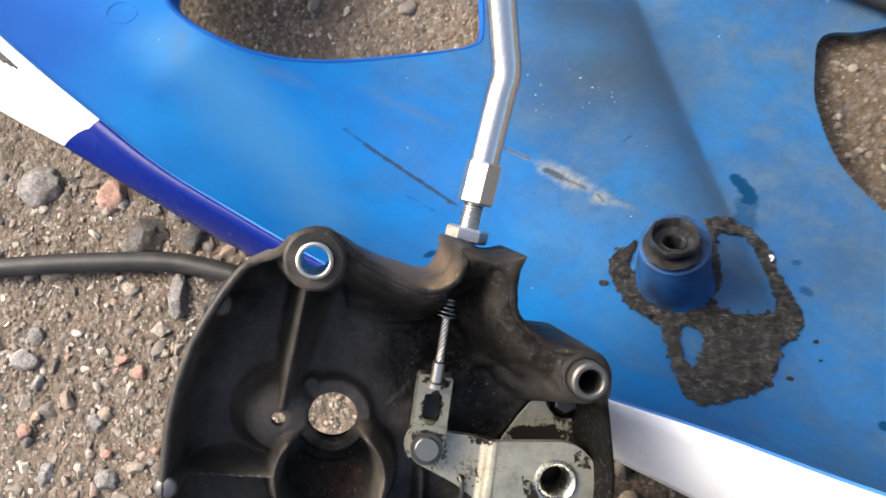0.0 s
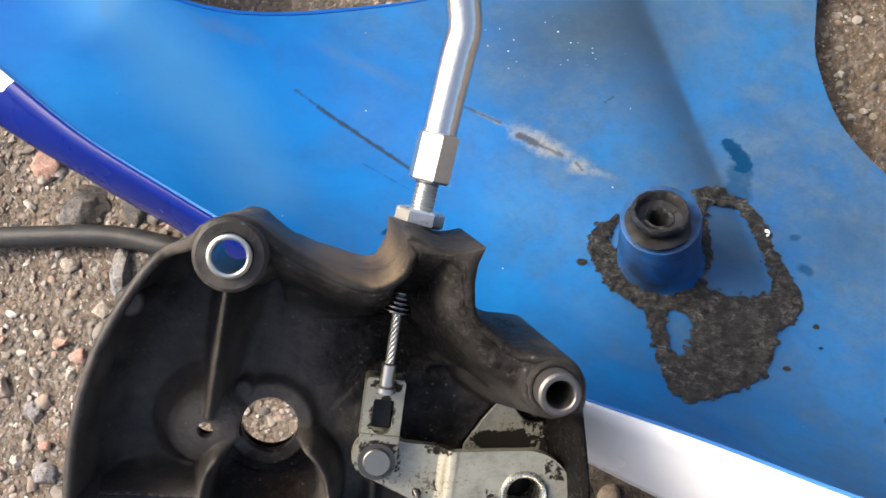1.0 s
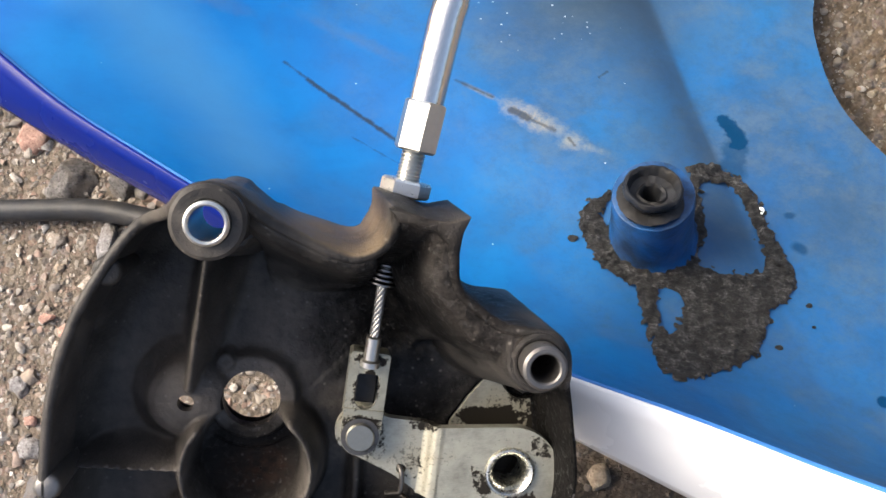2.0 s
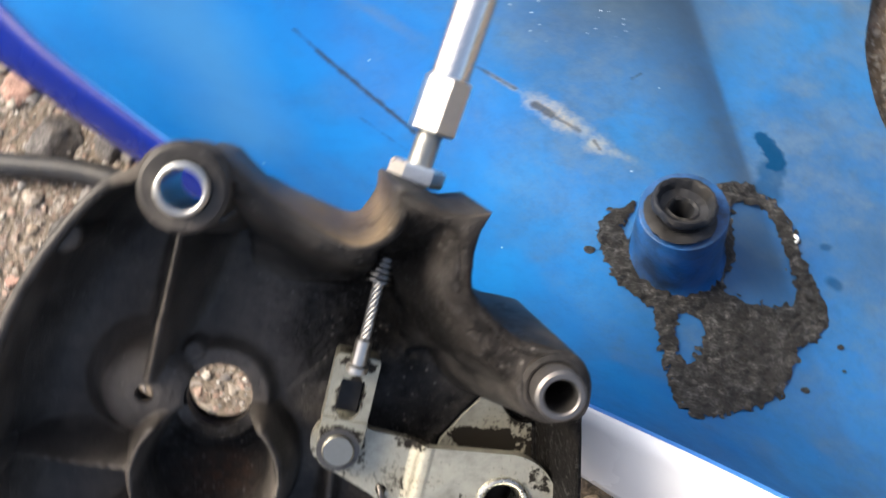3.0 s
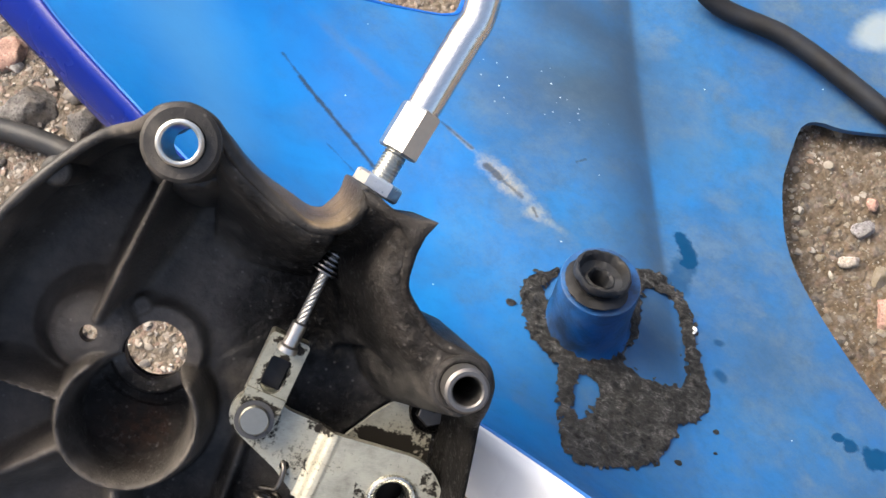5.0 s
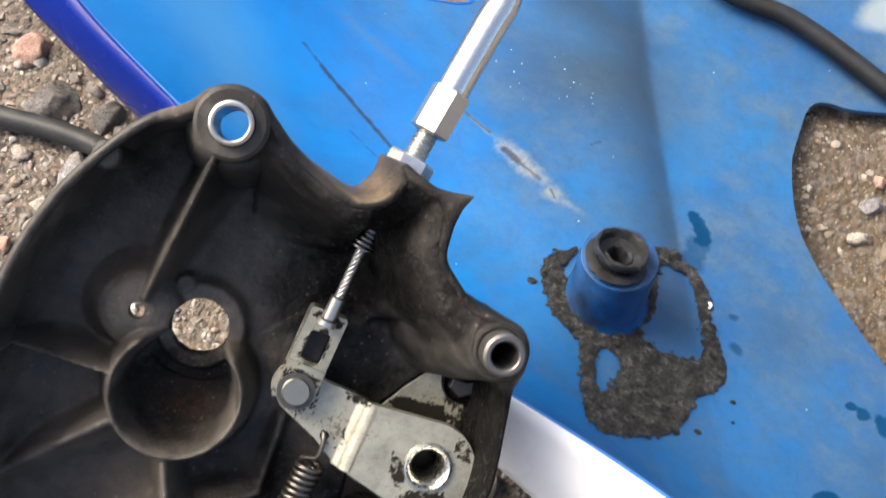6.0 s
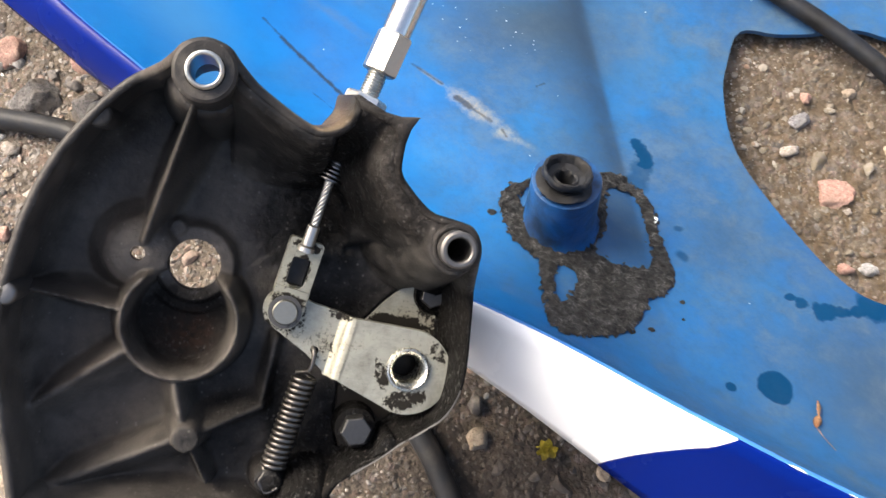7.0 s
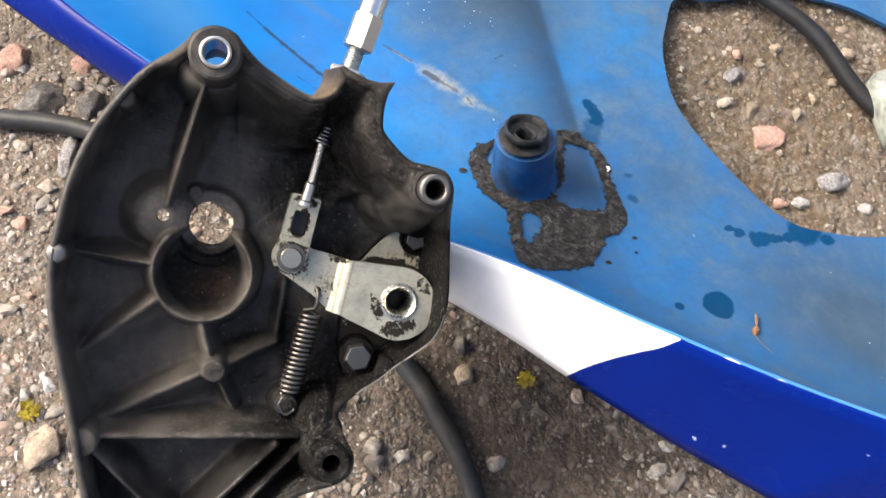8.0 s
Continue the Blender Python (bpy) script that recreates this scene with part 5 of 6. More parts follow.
    pocket = [(38, -50), (41.5, -47.5), (45, -44.5), (50.6, -42.5), (56, -44.5), (61, -50), (66, -55.5), (68, -75), (38, -75)]
    dip = ease(inside(pocket, flat), -1.0, 3.0)
    layers.append(mass * (1 - dip) + (FLOOR - 3) * dip + grit * 0.3 + lumps * 0.3)
    # sloping inner face from the first boss to the neck
    span = ease(u, 2, 7) * (1 - ease(u, 33, 41)) * ease(v, -42, -26)
    layers.append(np.interp(rim, [0, 2, 4, 7, 11, 16, 24], [-9.6, -11.5, -18, -34, -49, -59, -70]) - 60 * (1 - span))
    # second corner boss, and the lumpy third one low on the wall
    sleeve_r = np.hypot(u - 67.3, v + 39.8)
    layers.append(np.where(sleeve_r < 7.2, -5.4, -5.4 - (sleeve_r - 7.2) * 4.5))
    low_r = np.hypot(u - 38.4, v + 135.5)
    layers.append(np.interp(low_r, [0, 6.8, 8.5, 12, 16], [-28, -28.4, -33, -48, -70]) + 1.2 * lumps + grit)
    shoulder = np.hypot(u - 36.5, v + 125.5)
    layers.append(np.interp(shoulder, [0, 4, 7, 11, 15], [-41, -42, -46, -56, -70]) + 1.6 * lumps + 1.2 * grit)
    boss_r = np.hypot(u, v)
    layers.append(np.where(boss_r < 7.0, -3.0, -3.0 - (boss_r - 7.0) * 14.0))
    k = 0.9
    stack = np.array(layers) / k
    top = stack.max(0)
    h = k * (top + np.log(np.exp(stack - top).sum(0)))
    tar = np.exp(-(((u - 36) / 17) ** 2 + ((v + 36) / 20) ** 2)) + 0.6 * np.exp(-(((u - 30) / 20) ** 2 + ((v + 112) / 12) ** 2)) + 0.8 * np.exp(-(((u - 1) / 9) ** 2 + ((v + 81) / 4.5) ** 2))
    h = h + grit * (0.24 + 1.0 * np.minimum(tar, 1))
    ring = np.array([(a.x, a.y) for a in loop])
    near = np.array([np.argmin((ring[:, 0] - a) ** 2 + (ring[:, 1] - b) ** 2) for a, b in flat])
    h = np.minimum(h, np.array([a.z for a in loop])[near] - 0.12 + 0.55 * np.maximum(rim - 0.3, 0))
    h = np.where(sleeve_r < 5.1, -45.0, np.where(low_r < 3.3, -60.0, h))
    clear = inside([(51.0, -70), (57, -63.5), (64.5, -57.0), (76, -61.5), (77.4, -66), (77.0, -83), (69, -95), (58, -104), (54, -112.5), (46, -111.5), (44.2, -104), (44.4, -92)], flat) > -0.5
    return flat, faces, np.where(clear, np.minimum(h, np.where(rim > 2.5, FLOOR + 1.0, h)), h)


def build_cover():
    t = thing("sprocket_cover", "greasy black cast engine sprocket cover leaning on the blue panel", "engine cover", COVER)

    def p(name, bm, mat, parent=t, label="", angle=38):
        bm.transform(MM)
        return part(name, bm, mat, parent, label, angle)

    # casting: wall and floor in one
    loop = edge_loop()
    n = len(loop)
    bm = bmesh.new()

    def ring(dist, z):
        tight = inset(loop, min(dist, 2.9))
        return [bm.verts.new((q.x, q.y, q.z + z if z > -20 else z)) for q in (s if math.hypot(o.x, o.y) < 14 and dist > 2.9 else r for o, s, r in zip(loop, tight, inset(loop, dist, dist < 3)))]

    def tucked(dist, z):
        """Lower ring of the wall, drawn in where the wall slopes back behind the cable neck."""
        pts = inset(loop, dist)
        out = []
        for q, o in zip(pts, loop):
            g = step(o.x, 5, 9) * (1 - step(o.x, 43, 54)) * step(o.y, -18, -12)
            out_by = 1.7 * step(o.x, 14, 26)
            left = step(o.x, 31, 36) * (1 - step(o.x, 39, 43))
            up = max(24 * g, 41 * (1 - step(math.hypot(o.x, o.y), 9.5, 18)))
            out.append(bm.verts.new((q.x + (o.x - q.x - 2.4 * left) * g, q.y + (o.y - q.y + out_by) * g, z + up)))
        return out

    rings = [tucked(3.4, UNDER), tucked(1.2, UNDER + 4), ring(0.0, -1.2), ring(0.5, -0.3), ring(1.2, 0.0), ring(1.9, 0.0), ring(2.5, -0.5), ring(2.8, -1.4), ring(4.2, FLOOR + 3.5), ring(5.4, FLOOR - 1.5)]
    for a, b in zip(rings, rings[1:]):
        for i in range(n):
            bm.faces.new((a[i], a[(i + 1) % n], b[(i + 1) % n], b[i]))

    holes = [(HOLE_1, 9.0), (HOLE_2, 6.4), ((0, 0), 4.85)]
    foot = [(q.co.x, q.co.y) for q in rings[0]]
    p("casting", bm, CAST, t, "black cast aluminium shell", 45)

    # back of the casting, drawn up under the first boss and the saddle
    us, vs = np.arange(-56, 83, 1.6), np.arange(-180, 12, 1.6)
    pts = np.array([(u, v) for v in vs for u in us])
    n = len(us)
    quads = [(j * n + i, j * n + i + 1, (j + 1) * n + i + 1, (j + 1) * n + i) for j in range(len(vs) - 1) for i in range(n - 1)]
    keep = inside(foot, pts)
    for c, r in holes:
        keep = np.minimum(keep, np.hypot(pts[:, 0] - c[0], pts[:, 1] - c[1]) - r)
    flat, faces = clipped(pts, quads, keep)
    b2 = bmesh.new()
    sheet = []
    for x, y in flat:
        g = step(x, 5, 9) * (1 - step(x, 43, 54)) * step(y, -26, -12)
        sheet.append(b2.verts.new((x, y, UNDER + max(24 * g, 41 * (1 - step(math.hypot(x, y), 9.5, 18))))))
    for f in faces:
        b2.faces.new([sheet[k] for k in f])
    p("back_wall", b2, CAST, t, "", 45)

    def relief():
        flat, faces, heights = floor_relief(loop)
        b2 = bmesh.new()
        vs = [b2.verts.new((x, y, h)) for (x, y), h in zip(flat, heights)]
        for f in faces:
            b2.faces.new([vs[i] for i in f])
        ob = p("ribbed_floor", b2, CAST, t, "ribbed casting floor caked with oily dirt", 70)
        if ob.data.polygons[0].normal.z < 0:
            ob.data.flip_normals()
        for c, r, hi in ((HOLE_1, 7.75, -56.3), (HOLE_2, 2.15, -49.4)):
            b2 = bmesh.new()
            lathe(b2, [(r, max(UNDER + 0.5, hi - 4)), (r + 1.2, max(UNDER + 0.5, hi - 4)), (r + 1.2, hi - 0.8), (r, hi)], Matrix.Translation((c[0], c[1], 0)), 40)
            p("hole_wall", b2, CAST)

    def boss(name, c, r_out, r_in, hi, lo=FLOOR - 1, flare=1.5, mat=CAST, round_=0.8, label=""):
        b2 = bmesh.new()
        prof = [(r_in, lo), (r_out + flare, lo), (r_out + flare * 0.35, lo + 3), (r_out, lo + (hi - lo) * 0.55), (r_out, hi - round_), (r_out - round_, hi), (r_in + 0.35, hi), (r_in, hi - 0.35)]
        lathe(b2, prof, Matrix.Translation((c[0], c[1], 0)), 40)
        return p(name, b2, mat, t, label)

    boss("corner_boss", (0, 0), 8.0, 4.75, -1.6, -24, -0.4)
    boss("dowel_sleeve", (0, 0), 4.75, 3.65, 0.6, -23.5, 0.0, ZINC, 0.5, "bright zinc-plated dowel sleeve")
    boss("corner_boss", (67.3, -39.8), 6.6, 5.0, -5.0, -36, 0.4)
    boss("dowel_sleeve", (67.3, -39.8), 5.0, 3.25, 0.6, -40, 0.0, DOWEL, 0.6, "grey steel dowel sleeve")
    boss("corner_boss", (38.4, -135.5), 6.6, 3.2, -27.0, UNDER, 1.8)
    def pad(name, x, y, r, hi, mat=CAST):
        b2 = bmesh.new()
        disc(b2, [(r + 0.6, FLOOR - 1), (r, FLOOR + 6), (r, hi - 1.5), (r - 0.4, hi - 0.6), (r - 1.2, hi)], Matrix.Translation((x, y, 0)), 28)
        return p(name, b2, mat)

    pad("edge_pad", -50.8, -62.7, 3.4, -32.0, BARE)
    pad("edge_pad", -29.2, -12.0, 3.7, -33.2)
    pad("edge_pad", -44.0, -126.3, 5.0, -34.0)
    # floor of the casting with its ribs, cup and swellings, cast in one
    relief()
    # small lug inside the lower wall
    b2 = bmesh.new()
    prism(b2, [(56.0, -109.5), (57.6, -105.4), (59.0, -103.4), (61.5, -103.2), (63.5, -106.5)], FLOOR - 1, -45.4, 0.5)
    p("wall_lug", b2, CAST, t, "", 60)
    b2 = bmesh.new()
    disc(b2, [(5.2, -34), (5.2, -30), (4.2, -29)], Matrix.Translation((67.3, -39.8, 0)), 24)
    p("sleeve_bottom", b2, CAST)

    # lip of the lower wall, rubbed bare
    b2 = bmesh.new()
    lip = [Vector((a.x, a.y, a.z + 0.05)) for a in inset(loop, 0.7) if 45 < a.x < 79.5 and -116 < a.y < -84]
    sweep(b2, lip, [0.25 + 0.3 * abs(noise.noise((a.x * 0.3, a.y * 0.3, 5))) for a in lip], 6)
    p("worn_lip", b2, BARE, t, "lip of the casting rubbed bare")

    # cable neck: a thick pillar with a flared horn
    b2 = bmesh.new()
    prism(b2, [(38.0, -2.2), (42, -3.2), (46.2, -5.4), (50.5, -6.3), (55.6, -6.0), (53.4, -9.5), (52.2, -13.5), (51.7, -18), (51.4, -21.5), (49.4, -18.5), (49.6, -11.5), (46.5, -7.4), (39.5, -5.2)], -52.0, -7.6, 0.6)
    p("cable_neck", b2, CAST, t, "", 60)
    # ---- release lever and what hangs on it
    plate = bmesh.new()
    prism(plate, [(51.0, -70), (57, -63.5), (64.5, -57.0), (68, -57.8), (76, -61.5), (77.4, -66), (77.0, -83), (69, -95), (58, -104), (54, -112.5), (46, -111.5), (44.2, -104), (44.4, -92)], FLOOR - 1, FLOOR + 1.8, 0.4)
    p("retaining_plate", plate, PLATE, t, "worn bare metal retaining plate")

    def pierced(outline, lo, hi, c, r):
        """A flat plate with one round hole."""
        b2 = bmesh.new()
        rims = [[b2.verts.new((x, y, z)) for x, y in outline] for z in (lo, hi)]
        eyes = [[b2.verts.new((c[0] + r * math.cos(math.tau * i / 28), c[1] + r * math.sin(math.tau * i / 28), z)) for i in range(28)] for z in (lo, hi)]
        for a, b in (rims, eyes):
            for i in range(len(a)):
                b2.faces.new((a[i], a[(i + 1) % len(a)], b[(i + 1) % len(b)], b[i]))
        for a, b in zip(rims, eyes):
            edges = [b2.edges.get((q[i], q[(i + 1) % len(q)])) for q in (a, b) for i in range(len(q))]
            bmesh.ops.triangle_fill(b2, use_beauty=True, use_dissolve=False, edges=edges)
        return b2

    low = arc_pts((25.4, -66), 6.6, 95, 222, 12) + [(32.8, -79.3), (39.2, -85.6), (44.2, -66.2), (34, -63.4), (30, -61.2)]
    lever = pierced(low, -55.0, -52.0, (35.4, -78.2), 1.3)
    lv = p("release_lever", lever, WORN, t, "bent flat steel release lever, worn bright")
    fold = bmesh.new()
    a0, a1 = Vector((43.8, -66.3, 0)), Vector((39.0, -85.8, 0))
    dirn = Vector((0.974, -0.227, 0))
    rows = []
    for x, z in ((-0.6, -52.0), (0.5, -51.6), (1.3, -50.4), (2.0, -49.2), (3.2, -48.6), (5.0, -48.6), (5.0, -51.6), (3.4, -51.7), (2.4, -53.0), (1.4, -54.6), (-0.6, -55.0)):
        rows.append([fold.verts.new(q + dirn * x + Vector((0, 0, z))) for q in (a0, a1)])
    for r0, r1 in zip(rows, rows[1:] + rows[:1]):
        fold.faces.new((r0[0], r0[1], r1[1], r1[0]))
    fold.faces.new([r[0] for r in rows])
    fold.faces.new([r[1] for r in rows])
    p("fold", fold, WORN, lv, "", 60)
    arc = arc_pts((65.0, -83.2), 13.6, 78, -125, 26)
    rim = [(47.6, -67.2)] + [(60.0, -68.8)] + arc + [(43.0, -87.0)]
    eye = pierced(rim, -51.6, -48.6, (64.8, -82.3), 6.0)
    p("eye_plate", eye, WORN, lv)
    col = bmesh.new()
    lathe(col, [(4.0, -58), (7.0, -55), (7.0, -48.2), (6.7, -47.6), (6.2, -47.4), (5.4, -47.9), (4.3, -50.2), (4.0, -51.5)], Matrix.Translation((64.8, -82.3, 0)), 36)
    p("collar", col, COLLAR, lv, "bright pressed-in steel collar")
    core = bmesh.new()
    disc(core, [(4.4, -64), (4.4, -61.6), (3.4, -61)], Matrix.Translation((64.8, -82.3, 0)), 24)
    p("shaft_socket", core, GROMMET, lv, "dark oily shaft end")

    # clevis that joins cable and lever
    ax = Vector((6.4, 25.2, -0.5)).normalized()
    side = Vector((ax.y, -ax.x, 0)).normalized()
    nz = side.cross(ax).normalized()
    if nz.z < 0:
        nz = -nz
    mc = Matrix.Translation((25.4, -66, -47.6)) @ Matrix((side, ax, nz)).transposed().to_4x4()
    cl = bmesh.new()
    slot_out = [(-5.3, 4.0), (-5.3, 22.0), (-4.6, 22.6), (4.6, 22.6), (5.3, 22.0), (5.3, 4.0)]
    for z0, z1 in ((-1.6, 0.0), (-8.6, -7.0)):
        o = [cl.verts.new(mc @ Vector((x, y, z1))) for x, y in arc_pts((0, 0), 5.3, 180, 360, 14)[::-1] + slot_out[1:5]]
        u = [cl.verts.new(mc @ Vector((x, y, z0))) for x, y in arc_pts((0, 0), 5.3, 180, 360, 14)[::-1] + slot_out[1:5]]
        hole_pts = arc_pts((0, 10.4), 2.9, 180, 360, 10) + [(2.9, 16.6), (2.3, 17.2), (-2.3, 17.2), (-2.9, 16.6)]
        h1 = [cl.verts.new(mc @ Vector((x, y, z1))) for x, y in hole_pts]
        h0 = [cl.verts.new(mc @ Vector((x, y, z0))) for x, y in hole_pts]
        for a, b in ((o, u), (h1, h0)):
            for i in range(len(a)):
                cl.faces.new((a[i], a[(i + 1) % len(a)], b[(i + 1) % len(b)], b[i]))
        for a, b in ((o, h1), (u, h0)):
            edges = [cl.edges.get((r[i], r[(i + 1) % len(r)])) or cl.edges.new((r[i], r[(i + 1) % len(r)])) for r in (a, b) for i in range(len(r))]
            bmesh.ops.triangle_fill(cl, use_beauty=True, use_dissolve=False, edges=edges)
    clevis = p("clevis", cl, CLEVIS, t, "folded steel clevis with a slot")
    back = bmesh.new()
    prism(back, [(-5.3, 20.6), (-5.3, 22.2), (-4.6, 22.9), (4.6, 22.9), (5.3, 22.2), (5.3, 20.6)], -8.6, -0.2, 0.0, mc)
    prism(back, [(-5.5, 5.2), (-5.5, 7.6), (5.5, 7.6), (5.5, 5.2)], -1.2, 0.45, 0.25, mc)
    p("clevis_end", back, CLEVIS, clevis)
    nut = bmesh.new()
    prism(nut, [(-2.8, 8.5), (-2.8, 20.5), (2.8, 20.5), (2.8, 8.5)], -6.9, -3.2, 0.5, mc)
    p("cable_nipple", nut, GROMMET, clevis, "dark greasy cable nipple")
    pin = bmesh.new()
    disc(pin, [(3.0, -11), (3.0, 0.05), (3.8, 0.1), (3.85, 1.1), (3.5, 1.5)], mc, 28)
    p("clevis_pin", pin, PIN, clevis, "flat round pin head")
    wash = bmesh.new()
    lathe(wash, [(3.0, -0.2), (5.1, -0.2), (5.1, 0.35), (3.0, 0.35)], mc, 28)
    p("washer", wash, DARKBOLT, clevis, "grease-blackened washer")

    # bolts
    def bolt(c, hi, af, mat, head=4.5):
        b2 = bmesh.new()
        r = af / 2 / math.cos(math.pi / 6)
        prof = [(r * 0.86, hi - 0.1), (r * 0.93, hi - 0.25), (r, hi - 0.9), (r, hi - head)]
        rot = Matrix.Translation((c[0], c[1], 0)) @ pose(0, 0, 0, 0, 0, c[2])
        disc(b2, prof, rot, 6)
        ob = p("bolt", b2, mat, t, "oily dark hexagon bolt head", 25)
        b2 = bmesh.new()
        lathe(b2, [(0.5, FLOOR), (r * 1.5, FLOOR), (r * 1.32, FLOOR + 4), (r * 1.28, hi - head - 0.2), (r * 1.16, hi - head + 0.2), (0.5, hi - head + 0.2)], rot, 28)
        p("bolt_seat", b2, CAST, ob)

    bolt((50.4, -103.4, 8), -50.5, 8.9, BOLT, 4.6)
    bolt((73.2, -60.0, 20), -59.0, 7.6, DARKBOLT, 3.0)

    # return spring: hook, coils, lower hook on its post
    b2 = bmesh.new()
    top, end = Vector((33.2, -86.5, -52.5)), Vector((25.2, -115.5, -52.0))
    d = (end - top).normalized()
    e1 = d.orthogonal().normalized()
    e2 = d.cross(e1)
    turns, path = 17, [Vector((34.6, -77.2, -57.0)), Vector((34.8, -77.0, -53.0)), Vector((35.4, -79.0, -51.0)), Vector((35.0, -83.0, -51.2)), Vector((34.2, -85.0, -52))]
    path = spline(path, 4)
    for i in range(turns * 12):
        a = math.tau * i / 12
        path.append(top + (end - top) * (i / (turns * 12)) + 3.5 * (math.cos(a) * e1 + math.sin(a) * e2))
    path += spline([path[-1], Vector((22.6, -117.5, -50.5)), Vector((21.2, -120.0, -50.6)), Vector((23.4, -123.6, -50.6)), Vector((27.0, -121.8, -50.6))], 4)[1:]
    sweep(b2, path, 0.74, 8)
    p("return_spring", b2, SPRING, t, "grimy coiled steel return spring", 70)

    # cast figures on the floor, worn past reading
    for k in range(5):
        b2 = bmesh.new()
        prism(b2, [(8 + k * 3.2, -115.4 + k), (10.1 + k * 3.2, -114.8 + k), (9.8 + k * 3.2, -111.4 + k), (7.8 + k * 3.2, -112.0 + k)], FLOOR - 0.5, FLOOR + 0.5, 0.15)
        p("cast_mark", b2, CAST)
    return t


cover = build_cover()

# ---------------------------------------------------------------- clutch cable in its adjuster
AXIS_O, AXIS_D = Vector((37.5, -20.3, -44.6)), Vector((0.338, 0.941, 0.02)).normalized()


def along(q):
    """World place at q millimetres up the adjuster's axis."""
    return COVER @ ((AXIS_O + AXIS_D * q) * 0.001)


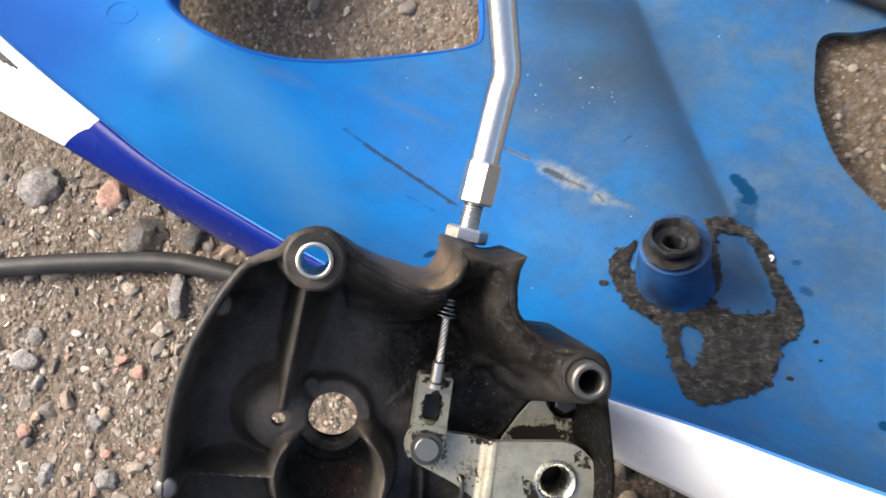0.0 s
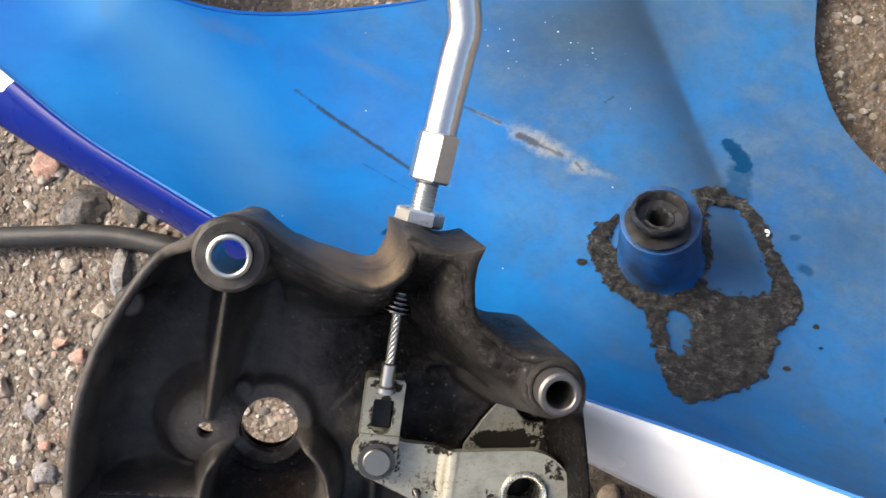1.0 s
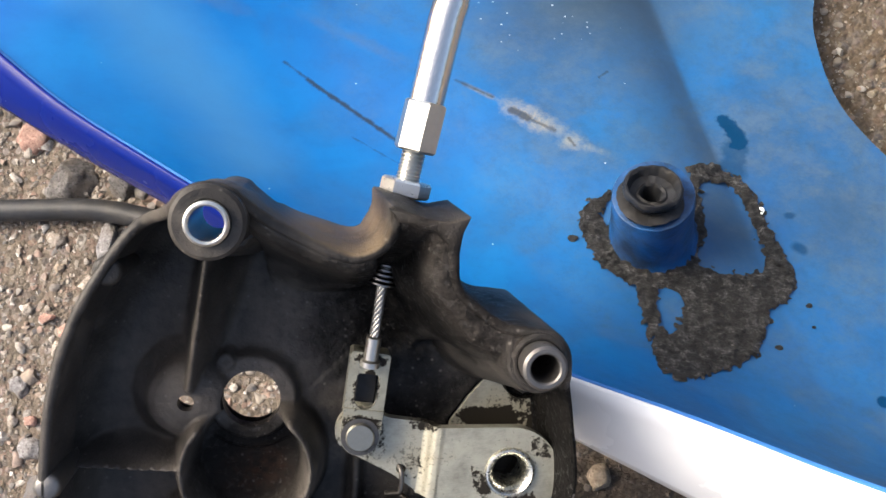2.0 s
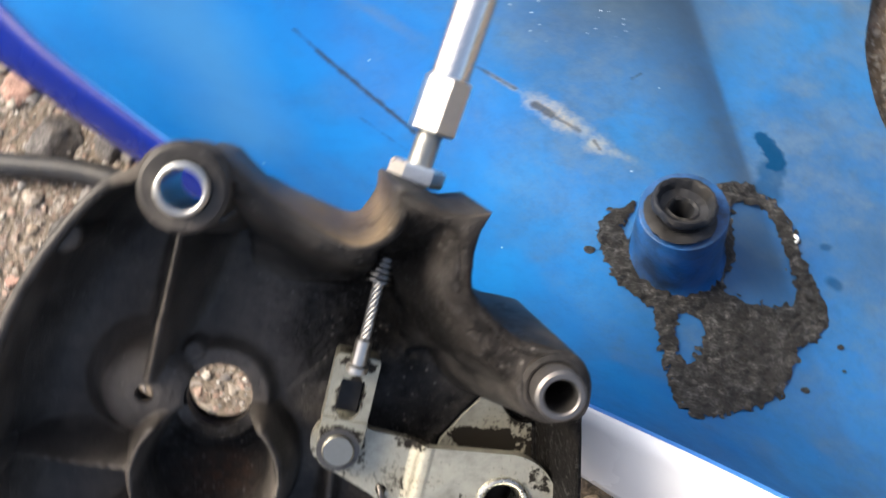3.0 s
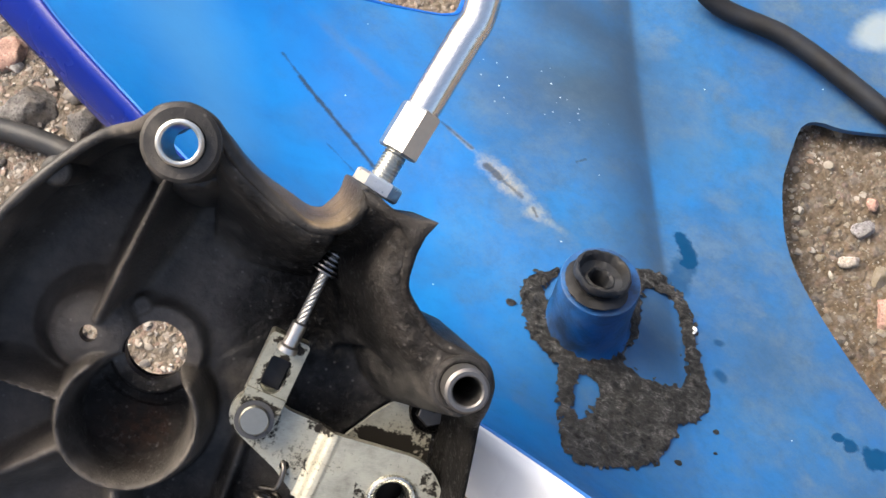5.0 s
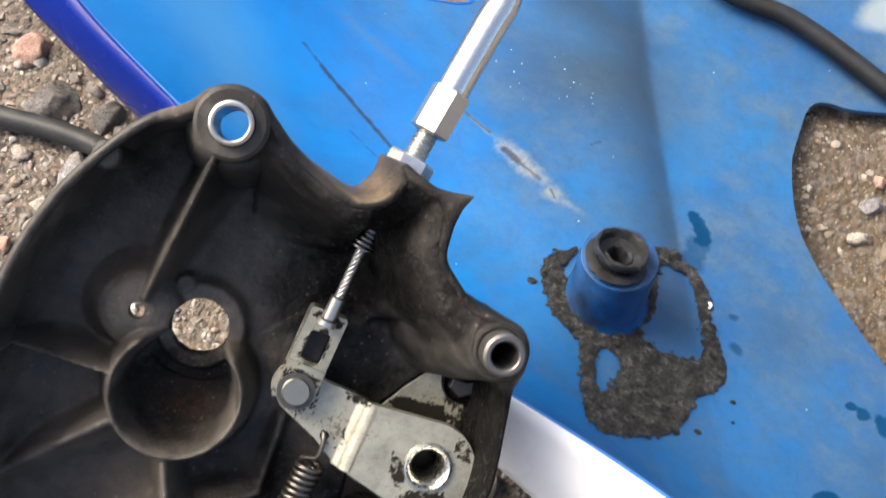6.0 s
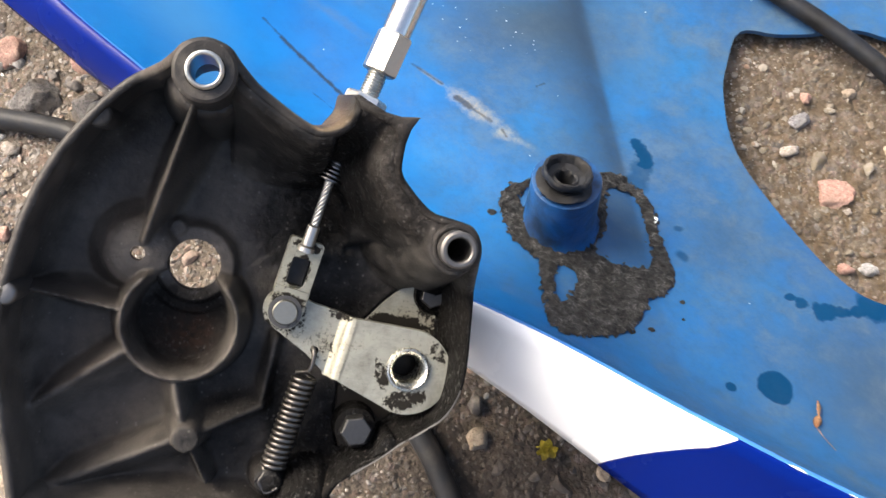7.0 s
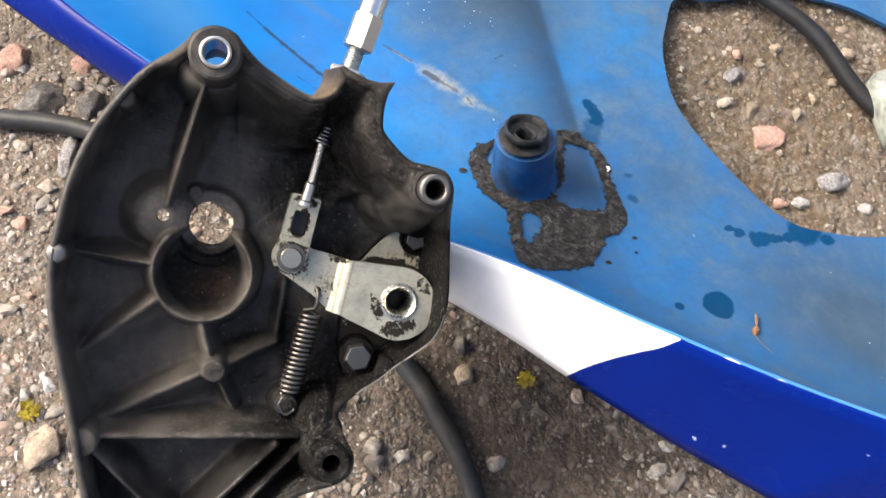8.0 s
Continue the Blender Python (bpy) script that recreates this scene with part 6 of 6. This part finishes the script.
def build_clutch_cable():
    t = thing("clutch_cable", "clutch cable with zinc adjuster screwed into the black cover", "cable")
    w = (along(1) - along(0)).normalized()

    def hexa(name, q0, q1, af, mat, label, turn=0):
        bm = bmesh.new()
        r = af / 2 / math.cos(math.pi / 6) * 0.001
        h = (q1 - q0) * 0.001
        m = basis(along(q0), w) @ pose(0, 0, 0, 0, 0, turn)
        disc(bm, [(r * 0.9, 0), (r, 0.0006), (r, h - 0.0006), (r * 0.9, h)], m, 6)
        return part(name, bm, mat, t, label, 20)

    hexa("lock_nut", 18.4, 22.6, 11.2, NUT, "bright zinc lock nut", 20)
    bm = bmesh.new()
    rings = []
    for i in range(80):
        q = -1.0 + i * 0.44
        r = 3.15 if i % 2 else 2.75
        rings.append((r * 0.001, q * 0.001))
    disc(bm, rings, basis(along(0), w), 24)
    part("adjuster_thread", bm, ZINC, t, "zinc adjuster thread", 15)
    bm = bmesh.new()
    for k in range(6):
        q = (-5.4 + k * 1.3) * 1e-3
        lathe(bm, [(2.6e-3, q), (3.7e-3, q + 0.3e-3), (3.75e-3, q + 0.75e-3), (2.6e-3, q + 1.05e-3)], basis(along(0), w), 24)
    part("thread_end", bm, OILED, t, "oily dark thread end", 15)
    hexa("hex_fitting", 30.0, 42.8, 9.7, ZINC, "long zinc hexagon fitting", 58)
    bend = along(70.5)
    far = Vector((0.0700, 0.2330, 0.2080))
    path = spline([along(40), along(50), along(63), bend, bend.lerp(far, 0.3) + Vector((0, 0, -0.0004)), far, far + Vector((0.0035, 0.03, 0.008))], 6)
    bm = bmesh.new()
    sweep(bm, path, 0.0045, 24)
    part("bent_tube", bm, CHROME, t, "bent chromed end tube", 50)
    bm = bmesh.new()
    tip = path[-1]
    hose = spline([path[-3], tip, tip + Vector((0.008, 0.055, -0.005)), Vector((0.098, 0.345, 0.15)), Vector((0.12, 0.356, 0.07)), Vector((0.14, 0.349, 0.028)), Vector((0.157, 0.3395, 0.0155)), Vector((0.191, 0.329, 0.0148)), Vector((0.23, 0.3045, 0.0146)), Vector((0.256, 0.286, 0.0142)), Vector((0.278, 0.266, 0.013)), Vector((0.296, 0.239, 0.0085)), Vector((0.312, 0.221, 0.0065)), Vector((0.335, 0.202, 0.0062)), Vector((0.372, 0.185, 0.0062))], 8)
    sweep(bm, hose, 0.0046, 16)
    part("sheath", bm, SHEATH, t, "black rubber cable sheath", 60)
    # twisted wire
    a, b = along(-4.5), COVER @ Vector((0.0318, -0.0408, -0.0470))
    d = (b - a).normalized()
    e1 = d.orthogonal().normalized()
    e2 = d.cross(e1)
    for k in range(7):
        bm = bmesh.new()
        pts = []
        for i in range(40):
            ang = math.tau * (k / 6 + i / 40 * 1.7)
            off = Vector() if k == 6 else 0.00092 * (math.cos(ang) * e1 + math.sin(ang) * e2)
            pts.append(a.lerp(b, i / 39) + off)
        sweep(bm, pts, 0.0005, 7)
        part("wire_strand", bm, WIRE, t, "", 70)
    bm = bmesh.new()
    disc(bm, [(1.5e-3, 0), (2.0e-3, 0.4e-3), (2.0e-3, 6.5e-3), (2.7e-3, 7.0e-3), (2.7e-3, 8.5e-3)], basis(b - d * 0.002, d), 20)
    part("ferrule", bm, WIRE, t, "crimped steel ferrule")
    return t


OILED = mat_metal("oil_blackened_thread", (0.2, 0.195, 0.185), 0.22, 0.8)
WIRE = mat_metal("bright_wire", (0.52, 0.5, 0.46), 0.3, 0.5)
build_clutch_cable()


def build_ground_cable():
    t = thing("rubber_cable", "thick black rubber cable lying on the ground under the cover", "cable")
    bm = bmesh.new()
    pts = [(-0.34, 0.205, 0.0055), (-0.28, 0.212, 0.0055), (-0.226, 0.215, 0.0056), (-0.164, 0.2125, 0.0057), (-0.112, 0.2055, 0.0057), (-0.05, 0.178, 0.0056), (0.02, 0.125, 0.0057), (0.063, 0.083, 0.0058), (0.081, 0.057, 0.0058), (0.0985, 0.023, 0.0056), (0.108, -0.03, 0.0055), (0.105, -0.1, 0.0055)]
    sweep(bm, spline(pts, 10), 0.0053, 18)
    part("sheath", bm, RUBBER, t, "", 60)
    return t


build_ground_cable()


def build_cap():
    t = thing("plastic_cap", "pale grey rounded plastic cap lying on the ground over the cable", "cap", pose(0.317, 0.2235, 0.0, 0, 0, 12))
    bm = bmesh.new()
    bmesh.ops.create_cube(bm, size=1.0)
    for v in bm.verts:
        v.co = Vector((v.co.x * 0.024, v.co.y * 0.044, (v.co.z + 0.5) * 0.022))
    bmesh.ops.bevel(bm, geom=bm.edges[:] + bm.verts[:], offset=0.0085, segments=5, affect="EDGES", profile=0.6)
    part("shell", bm, PALE, t, "", 60)


build_cap()
